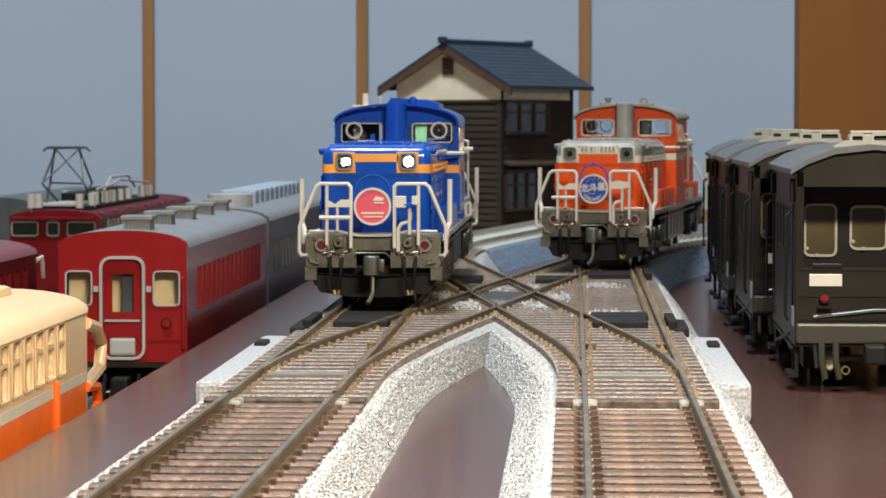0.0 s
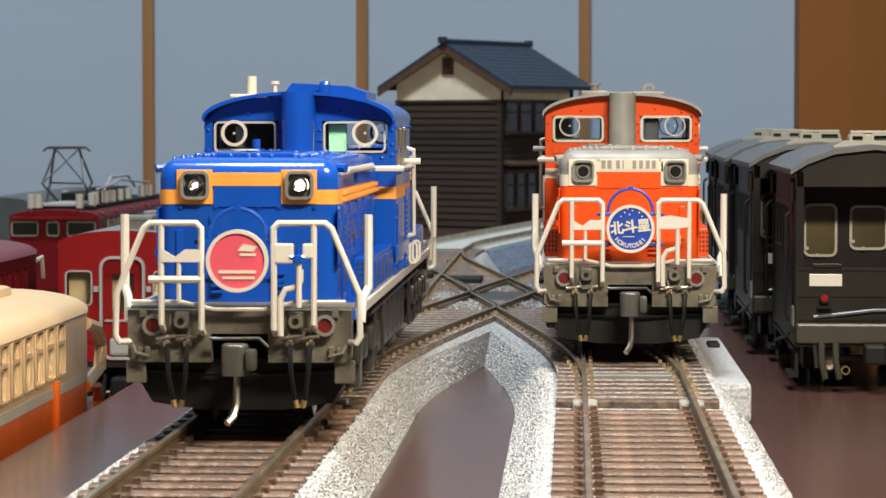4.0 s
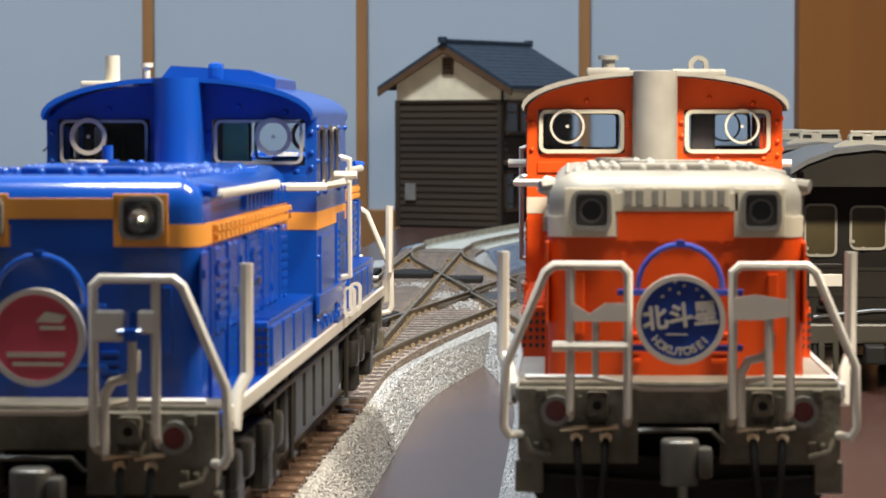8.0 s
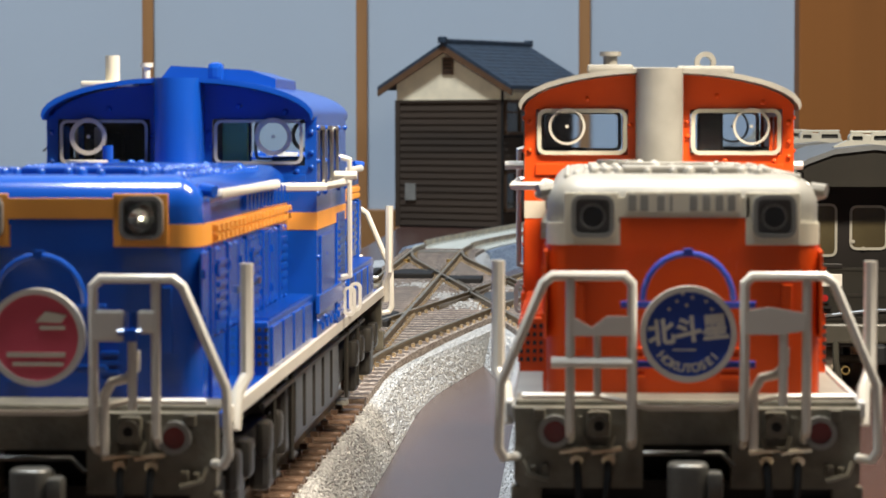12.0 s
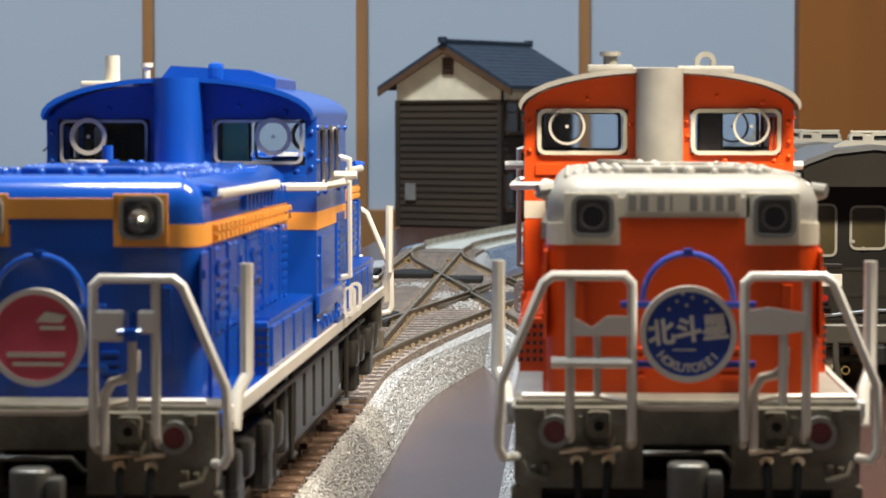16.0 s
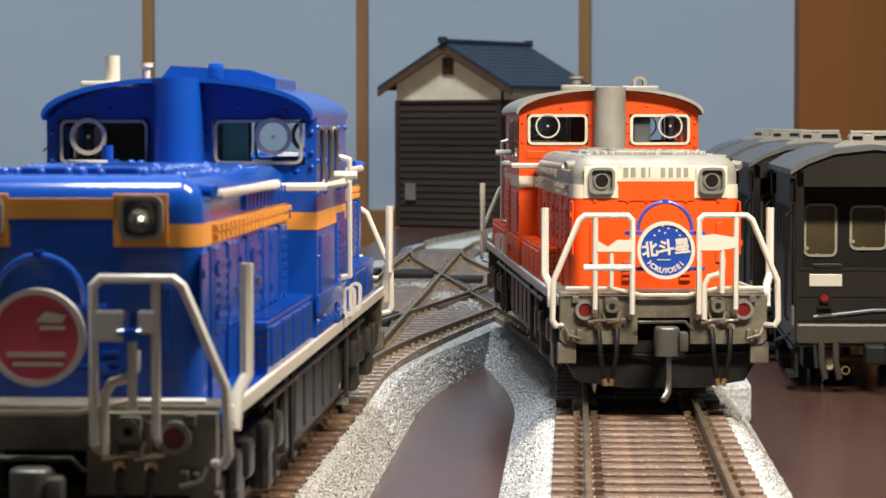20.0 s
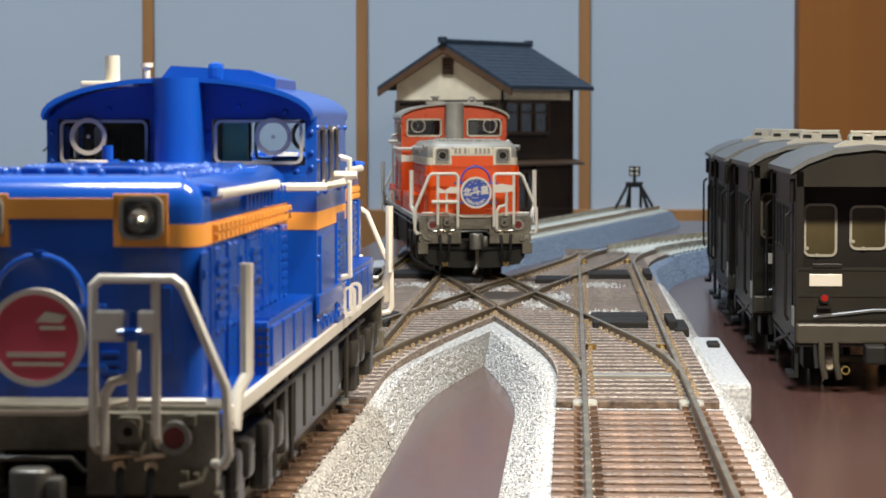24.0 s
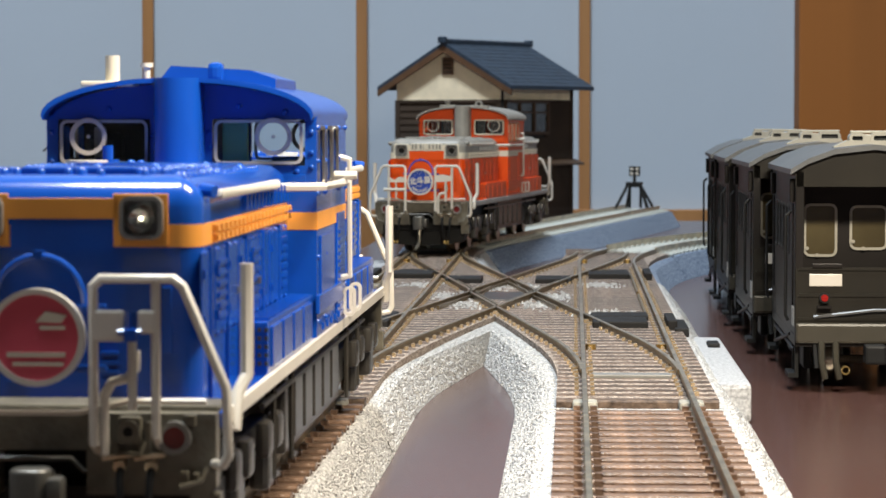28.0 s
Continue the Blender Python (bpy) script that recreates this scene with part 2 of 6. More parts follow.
    def bezel(self, axis, w, depth, a0, a1, b0, b1, t, c=0.35):
        """A rounded rectangular frame of bar width t, opening a0..a1 by b0..b1, facing along axis at w."""
        def loop(g, rad):
            out = []
            for ca, cb, s in ((a1 + g - rad, b1 + g - rad, 0), (a0 - g + rad, b1 + g - rad, 1), (a0 - g + rad, b0 - g + rad, 2), (a1 + g - rad, b0 - g + rad, 3)):
                for k in range(4):
                    an = math.pi / 2 * (s + k / 3)
                    out.append((ca + rad * math.cos(an), cb + rad * math.sin(an)))
            return out
        inner, outer = loop(0, c), loop(t, c + t)
        n = len(inner)

        def put(p, d):
            return (d, p[0], p[1]) if axis == "x" else (p[0], d, p[1])
        vs = [put(p, w + d) for d in (0, depth) for lp in (inner, outer) for p in lp]
        fs = []
        for k in range(n):
            j = (k + 1) % n
            fs += [(k, j, n + j, n + k), (2 * n + k, 3 * n + k, 3 * n + j, 2 * n + j), (n + k, n + j, 3 * n + j, 3 * n + k), (k, 2 * n + k, 2 * n + j, j)]
        return self.add(vs, fs)

    def wall(self, axis, w0, w1, a0, a1, b0, b1, holes):
        """One slab with rectangular openings (a, a, b, b), facing along axis between w0 and w1."""
        av = sorted({a0, a1, *[h[0] for h in holes], *[h[1] for h in holes]})
        bv = sorted({b0, b1, *[h[2] for h in holes], *[h[3] for h in holes]})
        na, nb = len(av), len(bv)

        def solid(i, j):
            if not (0 <= i < na - 1 and 0 <= j < nb - 1):
                return False
            ca, cb = (av[i] + av[i + 1]) / 2, (bv[j] + bv[j + 1]) / 2
            return not any(h[0] < ca < h[1] and h[2] < cb < h[3] for h in holes)

        def idx(i, j, k):
            return (k * nb + j) * na + i
        vs = [((w, a, b) if axis == "x" else (a, w, b)) for w in (w0, w1) for b in bv for a in av]
        fs = []
        for i in range(na - 1):
            for j in range(nb - 1):
                if solid(i, j):
                    fs += [tuple(idx(p, q, k) for p, q in ((i, j), (i + 1, j), (i + 1, j + 1), (i, j + 1))) for k in (0, 1)]
                    for di, dj, e in ((-1, 0, ((i, j), (i, j + 1))), (1, 0, ((i + 1, j), (i + 1, j + 1))), (0, -1, ((i, j), (i + 1, j))), (0, 1, ((i, j + 1), (i + 1, j + 1)))):
                        if not solid(i + di, j + dj):
                            (p, q), (r, t) = e
                            fs.append((idx(p, q, 0), idx(r, t, 0), idx(r, t, 1), idx(p, q, 1)))
        return self.add(vs, fs)

    def mirror_x(self):
        n = len(self.v)
        self.v += [(-x, y, z) for x, y, z in self.v]
        self.f += [tuple(i + n for i in reversed(f)) for f in self.f]
        return self


def part(name, geo, material, parent=None, label="", smooth=False, fix=True):
    me = mesh_from(name, geo.v, geo.f)
    if fix:
        bm = bmesh.new()
        bm.from_mesh(me)
        bmesh.ops.recalc_face_normals(bm, faces=bm.faces[:])
        bm.to_mesh(me)
        bm.free()
    if smooth:
        me.polygons.foreach_set("use_smooth", [True] * len(me.polygons))
        me.set_sharp_from_angle(angle=radians(40))
    me.materials.append(material)
    ob = new(name, me)
    ob.parent = parent
    if label:
        tagged(ob, label)
    return ob


def thing(name, label, category, group="", m=None):
    ob = new(name)
    ob.empty_display_size = 0.01
    if m is not None:
        ob.matrix_world = m
    return tagged(ob, label, category, group)


def at(x, y, z, rz=0):
    return pose(x * MM, y * MM, z * MM, 0, 0, rz)


# ---- track lines ----
RAIL = 6.0        # rail top above the board
GAUGE = 4.5 + 0.35
XR, XL = 5.96, -26.6
MID, START, TURN, RC = 405.0, 265.0, radians(8.3), 372.0


def straight_then(x, y_end, radius, length, step=4.0):
    """From near to far along a straight track at x to y_end, then round an arc to the right."""
    pts = [(x, y) for y in np.arange(60, y_end, step)]
    for s in np.arange(0, length, step):
        a = s / radius
        pts.append((x + radius * (1 - math.cos(a)), y_end + radius * math.sin(a)))
    return pts


def cross_line(x_from, x_to, step=3.0):
    """The crossover route between the joints, from the near end of one track to the far end of the other."""
    half, sgn = [], 1 if x_to > x_from else -1
    xm = (x_from + x_to) / 2
    for y in np.arange(250, MID + 0.1, step):
        u = max(0.0, y - START)
        ye = RC * math.sin(TURN)
        lat = RC - math.sqrt(RC * RC - u * u) if u < ye else RC * (1 - math.cos(TURN)) + (u - ye) * math.tan(TURN)
        half.append((x_from + sgn * lat * 16.48 / 16.5, y))
    k = abs(xm - x_from) / abs(half[-1][0] - x_from)
    half = [(x_from + (x - x_from) * k, y) for x, y in half]
    return half + [(2 * xm - x, 2 * MID - y) for x, y in half[-2::-1]]


def left_track():
    """The left track: its near piece leans a little outwards, its far end bends away and runs straight to the buffer stop."""
    pts = [(XL - 0.006 * (250 - y), y) for y in np.arange(60, 250, 4.0)] + [(XL, y) for y in np.arange(250, 536, 4.0)]
    R, a1 = 300.0, radians(10.4)
    pts += [(XL + R * (1 - math.cos(a)), 536 + R * math.sin(a)) for a in np.arange(0, a1, 0.012)]
    x, y = XL + R * (1 - math.cos(a1)), 536 + R * math.sin(a1)
    return pts + [(x + s * math.sin(a1), y + s * math.cos(a1)) for s in np.arange(0, 240, 4.0)]


LINE_R = straight_then(XR, 486, 282, 330)
LINE_L = left_track()
CROSS_RL = cross_line(XR, XL)
CROSS_LR = cross_line(XL, XR)
CROSS_LR = [p for p in CROSS_LR if p[1] < 532]
ROUTE_RL = [(XR, y) for y in np.arange(60, 250, 4.0)] + CROSS_RL + [p for p in LINE_L if p[1] > 561]


def offset_line(pts, d):
    """A line at d to the right of pts."""
    out = []
    for i, (x, y) in enumerate(pts):
        a, b = pts[max(0, i - 1)], pts[min(len(pts) - 1, i + 1)]
        dx, dy = b[0] - a[0], b[1] - a[1]
        n = math.hypot(dx, dy)
        out.append((x + d * dy / n, y - d * dx / n))
    return out


def sweep(pts, profile, geo=None):
    """A profile of (offset, z) points carried along a line, closed at the ends."""
    geo = geo or Geo()
    lines = [offset_line(pts, o) for o, z in profile]
    n, m = len(profile), len(pts)
    vs = [(lines[k][i][0], lines[k][i][1], profile[k][1]) for i in range(m) for k in range(n)]
    fs = [(i * n + k, i * n + (k + 1) % n, (i + 1) * n + (k + 1) % n, (i + 1) * n + k) for i in range(m - 1) for k in range(n)]
    fs += [tuple(range(n)), tuple(range((m - 1) * n, m * n))[::-1]]
    return geo.add(vs, fs)


def resample(pts, step):
    """Points with headings at even steps along a line."""
    out, carry = [], 0.0
    for (x0, y0), (x1, y1) in zip(pts, pts[1:]):
        L = math.hypot(x1 - x0, y1 - y0)
        u = step - carry if carry else 0.0
        while u < L:
            out.append((x0 + (x1 - x0) * u / L, y0 + (y1 - y0) * u / L, math.atan2(y1 - y0, x1 - x0)))
            u += step
        carry = (carry + L) % step if L else carry
    return out


def along(pts, s):
    """The point s millimetres of arc along a line, measured so that s = y on its straight near part."""
    s -= pts[0][1]
    for (x0, y0), (x1, y1) in zip(pts, pts[1:]):
        L = math.hypot(x1 - x0, y1 - y0)
        if s <= L:
            return Vector((x0 + (x1 - x0) * s / L, y0 + (y1 - y0) * s / L))
        s -= L
    return Vector(pts[-1])

# ---- room and board ----
def room():
    setting = [
        ("table_board", Geo().box(-52.2, 420, -420, 872, -12.6, 0, 0.8), TABLE, "dark glossy brown wooden board under the tracks", "board"),
        ("desk", Geo().box(-1500, 900, -800, 955, -32.6, -12.7), DESK, "dark wooden desk top below the board", "desk"),
        ("floor", Geo().box(-1900, 1900, -2700, 1040, -720, -700), DESK, "dark wooden room floor", "floor"),
        ("wall_south", Geo().box(-1900, 1900, -2720, -2700, -700, 1600), PLASTER, "plain pale plastered room wall", "wall"),
        ("wall_west", Geo().box(-1920, -1900, -2720, 1040, -700, 1600), PLASTER, "plain pale plastered room wall", "wall"),
        ("wall_east", Geo().box(1900, 1920, -2720, 1040, -700, 1600), PLASTER, "plain pale plastered room wall", "wall"),
        ("ceiling", Geo().box(-1920, 1920, -2720, 1040, 1600, 1620), PLASTER, "plain pale room ceiling", "ceiling"),
    ]
    for name, g, m, label, cat in setting:
        tagged(part(name, g, m), label, cat, kind="structure")
    desk = bpy.data.objects["desk"]
    for x in (-1450, 850):
        for y in (-750, 900):
            part("leg", Geo().box(x, x + 50, y, y + 50, -700, -32.7, 3), DESK, desk, "square dark wooden desk leg")


def screen_wall():
    """The panelled sliding screen behind the layout, across the camera's view."""
    m = at(0, 0, 0, 2.72)
    wall = part("wall_north", Geo().box(-1900, 126.6, 990, 1000, -700, 1600), PAPER, None)
    wall.matrix_world = m
    tagged(wall, "blue-grey screen panels between thin brown battens", "wall", kind="structure")
    for x in (*[-106.0 - 78.5 * k for k in range(1, 20)], -106.0, -29.2, 50.9):
        part("batten", Geo().box(x - 2.0, x + 2.0, 986.5, 989.9, -6, 1600, 0.4), POSTW, wall, "thin upright brown wooden batten")
    part("bottom_rail", Geo().box(-1900, 126.6, 985.0, 989.9, -30, 0.0, 0.4), POSTW, wall, "brown wooden bottom rail")
    jamb = part("door_1", Geo().box(126.8, 260, 978, 1000, -700, 1600, 0.8), PANELW)
    jamb.matrix_world = m
    tagged(jamb, "plain orange-brown wooden door panel", "door", kind="structure")
    end = part("wall_north_end", Geo().box(260.2, 1900, 985, 1000, -700, 1600), PAPER)
    end.matrix_world = m
    tagged(end, "blue-grey screen panel", "wall", kind="structure")


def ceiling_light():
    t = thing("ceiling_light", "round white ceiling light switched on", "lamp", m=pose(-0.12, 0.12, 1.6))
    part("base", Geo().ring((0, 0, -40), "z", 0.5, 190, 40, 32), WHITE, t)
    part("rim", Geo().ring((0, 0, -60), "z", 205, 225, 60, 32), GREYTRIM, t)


def desk_lamp():
    """An added, unseen clip-on lamp low over the nearest track end, above the view."""
    t = thing("desk_lamp", "unseen slim white lamp bar on a bent arm over the track", "lamp", m=at(0, 0, 0))
    part("lamp_bar", Geo().box(2, 92, 146, 162, 132, 139, 1.5), WHITE, t, "white lamp bar")
    part("arm", Geo().tube([(88, 154, 136), (140, 125, 140), (215, 60, 105), (230, 40, 3)], 3.5, 12), BLACK, t, "black bent arm", True)
    part("foot", Geo().ring((230, 40, 0.01), "z", 0.5, 40, 6, 24), BLACK, t, "round black foot", True)


room()
screen_wall()
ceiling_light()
desk_lamp()


# ---- railway track ----
BTOP = 4.35     # top of the ballast bed


def bed_profile(dz=0.0, half=12.0, top=8.2):
    return [(-half, 0.02), (-top - 0.8, BTOP - 0.5 + dz), (-top, BTOP + dz), (top, BTOP + dz), (top + 0.8, BTOP - 0.5 + dz), (half, 0.02)]


def taper_ties(pts, dz):
    """The brown bed under a diverging route, narrower at the middle of the crossing."""
    geo = Geo()
    for i, (x, y) in enumerate(pts):
        k = min(1.0, max(0.0, (abs(y - MID) - 55) / 80))
        hw = 6.0 + 1.45 * k
        a, b = pts[max(0, i - 1)], pts[min(len(pts) - 1, i + 1)]
        q = math.hypot(b[0] - a[0], b[1] - a[1])
        nx, ny = (b[1] - a[1]) / q, -(b[0] - a[0]) / q
        geo.v += [(x + nx * o, y + ny * o, z) for o, z in ((-hw, BTOP - 1), (-hw, BTOP + 0.76 + dz / 3), (hw, BTOP + 0.76 + dz / 3), (hw, BTOP - 1))]
    n, m = 4, len(pts)
    geo.f = [(i * n + k, i * n + (k + 1) % n, (i + 1) * n + (k + 1) % n, (i + 1) * n + k) for i in range(m - 1) for k in range(n)]
    geo.f += [(0, 1, 2, 3), tuple(range((m - 1) * n, m * n))[::-1]]
    return geo


def gritty_bed(pts, profile, lo=188.0, hi=440.0, cell=0.36):
    """A bed along a line whose shoulders are broken up into coarse grains where the camera sees them; profile(y) gives the six corners."""
    rnd = np.random.RandomState(5)
    lines = []
    for x, y, a in resample(pts, cell * 4) if pts[-1][1] < lo else resample(pts, cell):
        lines.append((x, y, a))
    rows, keep = [], 0
    last = -99.0
    for x, y, a in lines:
        fine = lo < y < hi
        if not fine and y - last < 3.0 and (x, y, a) != lines[-1]:
            continue
        last = y
        p = profile(y)
        row = []
        for k in range(5):
            (o0, z0), (o1, z1) = p[k], p[k + 1]
            n = (14, 3, 2, 3, 14)[k]
            row += [(o0 + (o1 - o0) * j / n, z0 + (z1 - z0) * j / n) for j in range(n)]
        row.append(p[5])
        out = []
        for j, (o, z) in enumerate(row):
            g = fine and 0 < j < len(row) - 1 and abs(o) > 7.3
            u, v, w = (rnd.uniform(-0.12, 0.12), rnd.uniform(-0.14, 0.14), rnd.uniform(-0.12, 0.12)) if g else (0, 0, 0)
            out.append((x + (o + u) * math.sin(a), y - (o + u) * math.cos(a) + v, z + w))
        rows.append(out)
    n, m = len(rows[0]), len(rows)
    g = Geo()
    g.v = [q for r in rows for q in r]
    g.f = [(i * n + k, (i + 1) * n + k, (i + 1) * n + k + 1, i * n + k + 1) for i in range(m - 1) for k in range(n - 1)]
    g.f += [(i * n + n - 1, (i + 1) * n + n - 1, (i + 1) * n, i * n) for i in range(m - 1)]
    g.f += [tuple(range(n)), tuple(range((m - 1) * n, m * n))[::-1]]
    return g


def taper_profile(h0, h1, dz):
    """Corners of a bed whose shoulders draw in towards the middle of the crossing."""
    def corners(y):
        half = h1 + (h0 - h1) * min(1.0, max(0.0, (abs(y - MID) - 55) / 80))
        return bed_profile(dz, half, min(8.2, max(6.4, half - 2.4)))
    return corners


def left_bed(dz=0.0):
    """The left track's bed, narrower towards the middle of the board."""
    p = bed_profile(dz)
    return p[:3] + [(7.7, BTOP + dz), (8.3, BTOP - 0.5 + dz), (10.2, 0.02)]


def rail_profile(off):
    z0, z1 = 4.5, RAIL
    return [(off - 0.36, z0), (off - 0.36, z0 + 0.2), (off - 0.12, z0 + 0.4), (off - 0.12, z1 - 0.5), (off - 0.24, z1 - 0.35), (off - 0.24, z1 - 0.06), (off - 0.18, z1), (off + 0.18, z1), (off + 0.24, z1 - 0.06), (off + 0.24, z1 - 0.35), (off + 0.12, z1 - 0.5), (off + 0.12, z0 + 0.4), (off + 0.36, z0 + 0.2), (off + 0.36, z0)]


def rail_head(off, dz=0.0):
    z = RAIL + dz
    return [(off - 0.2, z - 0.1), (off - 0.2, z + 0.012), (off + 0.2, z + 0.012), (off + 0.2, z - 0.1)]


def sleeper_mesh(name, length, width, z0, z1, material, clips=True):
    g = Geo()
    h, w, c = length / 2, width / 2, 0.18
    g.prism([(-w, z0), (-w, z1 - c), (-w + c, z1), (w - c, z1), (w, z1 - c), (w, z0)], "x", -h, h)
    if clips:
        for s in (-1, 1):
            for k in (-1, 1):
                x = s * GAUGE + k * 0.75
                g.box(x - 0.3, x + 0.3, -0.35, 0.35, z1 - 0.02, z1 + 0.42)
    me = mesh_from(name, g.v, g.f)
    me.materials.append(material)
    return me


def piece(name, pts, ballast, dz=0.0, label="", sleepers=True, tie_mesh=None, pitch=4.3, gauge=GAUGE, bed=True):
    t = thing(name, label, "model track", "track pieces")
    if bed:
        shape = left_bed(dz) if pts[0][0] < -20 else bed_profile(dz)
        part("roadbed", gritty_bed(pts, lambda y: shape), ballast, t, "grey ballast shoulder", fix=False)
        part("tie_bed", sweep(pts, [(-7.5, BTOP - 1 + dz), (-7.5, BTOP + 0.04 + dz), (7.5, BTOP + 0.04 + dz), (7.5, BTOP - 1 + dz)]), BED, t, "brown bed between the sleepers")
    for s in (-1, 1):
        r = part("rail", sweep(pts, rail_profile(s * gauge)), RAILSIDE, t, "brown rail with a bright head")
        part("rail_head", sweep(pts, rail_head(s * gauge)), RAILM, r, "bright rail head")
    if sleepers:
        for x, y, a in resample(pts, pitch):
            o = new("sleeper", tie_mesh or SLEEPER)
            o.parent = t
            o.matrix_basis = at(x, y, dz, math.degrees(a) - 90)
    return t


SLEEPER = sleeper_mesh("sleeper", 14.9, 1.9, 3.4, 4.85, TIE)
LONGTIE = sleeper_mesh("sleeper", 15.6, 2.2, 3.4, 5.24, TIEX, False)
CONCTIE = sleeper_mesh("sleeper", 15.0, 1.9, 3.4, 4.75, CONC)


def cut(pts, y0, y1):
    return [p for p in pts if y0 <= p[1] <= y1]


piece("straight_track", cut(LINE_R, 60, 251), BALLAST, 0, "brown-sleepered straight model track on grey ballast")
piece("straight_track", cut(LINE_L, 60, 251), BALLAST, 0, "brown-sleepered straight model track on grey ballast")


def crossover():
    t = thing("scissors_crossover", "double crossover with brown sleepers and crossing rails", "model track", "track pieces")
    lines = [cut(LINE_R, 248, 542), cut(LINE_L, 248, 562), CROSS_RL, CROSS_LR]
    for i, ln in enumerate(lines):
        dz = 0.03 * i
        shape = (lambda y, d=dz: bed_profile(d), lambda y, d=dz: left_bed(d), taper_profile(12.0, 9.2, dz), taper_profile(10.2, 7.4, dz))[i]
        if i == 0:
            # far part of the same bed, its cool shade put into the colour
            part("roadbed", gritty_bed(cut(ln, 452, 542), lambda y: bed_profile(0.0, 11.2, 8.0)), BALLASTB, t, "pale blue-grey ballast shoulder", fix=False)
        part("roadbed", gritty_bed(cut(ln, 248, 453) if i == 0 else ln, shape), BALLAST, t, "grey ballast shoulder", fix=False)
        hw = 7.5
        part("tie_bed", sweep(cut(ln, 251, 999), [(-hw, BTOP - 1), (-hw, BTOP + 0.76 + dz / 3), (hw, BTOP + 0.76 + dz / 3), (hw, BTOP - 1)]) if i < 2 else taper_ties(cut(ln, 251, 999), dz), TIEGRIT, t, "gritty brown bed between the sleepers")
    for i, ln in enumerate(lines):
        for s in (-1, 1):
            if i < 2:
                r = part("rail", sweep(ln, rail_profile(s * GAUGE)), RAILSIDE, t, "brown rail with a bright head")
                part("rail_head", sweep(ln, rail_head(s * GAUGE)), RAILX, r, "bright rail head")
            else:
                c = cut(ln, 272, 530)
                r = part("rail", sweep(c, [(o, z - 0.02) for o, z in rail_profile(s * GAUGE)]), RAILSIDE, t, "brown rail with a bright head")
                part("rail_head", sweep(c, rail_head(s * GAUGE, -0.012)), RAILX, r, "bright rail head")
    # sleepers across one or both tracks
    y = 252.0
    while y < 560:
        lat = abs(y - MID)
        inner = [abs(CROSS_RL[int((y - 250) / 3)][0] - XR)] if y < MID else [abs(CROSS_RL[int((2 * MID - y - 250) / 3)][0] - XR)]
        ext = inner[0]
        for x, s in ((XR, -1), (XL, 1)):
            a, b = x - s * 7.45, x + s * max(7.45, ext + 5.8 + 1.4 * min(1.0, max(0.0, (lat - 55) / 80)))
            if ext > 11.0:
                b = (XR + XL) / 2 - s * 0.1
            g0, g1 = min(a, b), max(a, b)
            o = new("sleeper", LONGTIE)
            o.parent = t
            o.matrix_basis = at((g0 + g1) / 2, y, -0.06) @ Matrix.Diagonal(((g1 - g0) / 15.6, 1, 1, 1))
        y += 4.3
    # guard rails, frogs, throw bars, joiners and contacts
    for ln, s in ((CROSS_RL, 1), (CROSS_RL, -1), (CROSS_LR, 1), (CROSS_LR, -1)):
        c = cut(ln, 372, 438)
        part("check_rail", sweep(c, [(s * 3.75 - 0.13, 4.2), (s * 3.75 - 0.13, 5.7), (s * 3.75 + 0.13, 5.7), (s * 3.75 + 0.13, 4.2)]), RAILSIDE, t, "dark check rail")
    for x in (XR, XL):
        for ya, yb in ((355, 402), (408, 455)):
            s = 1 if x == XL else -1
            part("check_rail", Geo().box(x - s * 3.75, x - s * 3.45, ya, yb, 4.05, 5.7), RAILSIDE, t, "dark check rail")
    for x, s in ((XR, -1), (XL, 1)):
        for y, k in ((274, 1), (542, -1)):
            part("throw_bar", Geo().box(x - 4.1, x + 4.1, y - 1.0, y + 1.0, 4.9, 5.55, 0.15), HLFRAME, t, "grey throw bar")
            ya, yb = (275, 342) if k > 0 else (468, 535)
            if not (k < 0 and s < 0):
                part("motor_cover", Geo().box(min(x - s * 8.9, x - s * 12.3), max(x - s * 8.9, x - s * 12.3), ya + 5, yb, 0.02, 4.0, 0.5), COVER, t, "grey speckled switch motor cover")
            if not (k < 0 and s < 0):
                part("lever", Geo().box(x - s * 10.8 - 0.7, x - s * 10.8 + 0.7, y + 54 * k - 2.5, y + 54 * k + 2.5, 3.8, 4.5, 0.2), BROWNP, t, "small dark switch lever")
            for dx in (-GAUGE, GAUGE):
                part("contact", Geo().ring((x + dx + (0.9 if dx < 0 else -0.9), 308 if k > 0 else 502, 4.9), "z", 0.05, 0.6, 0.9, 10), BRASS, t, "brass pivot contact")
            for dx in (-GAUGE, GAUGE):
                # near joiners are pale: the glare on them is put into their colour
                part("joiner", Geo().box(x + dx - 1.15, x + dx + 1.15, (250 if k > 0 else 541) - 1.6, (250 if k > 0 else 541) + 1.6, 4.4, 5.25, 0.3), VENTC if k > 0 else RAILSIDE, t, "rail joiner, near ones pale with painted glare")
    # clips holding the rails, one row of beads along each side of a rail
    for ln, ya, yb in ((CROSS_RL, 275, 392), (CROSS_LR, 275, 392), (CROSS_RL, 418, 530), (CROSS_LR, 418, 522), (LINE_R, 255, 480), (LINE_L, 255, 545)):
        for s in (-1, 1):
            g = Geo()
            for x, y, a in resample(cut(ln, ya, yb), 4.3):
                for k in (-0.75, 0.75):
                    o = s * GAUGE + k
                    cx, cy = x + o * math.sin(a), y - o * math.cos(a)
                    g.box(cx - 0.2, cx + 0.2, cy - 0.42, cy + 0.42, 4.9, 5.6)
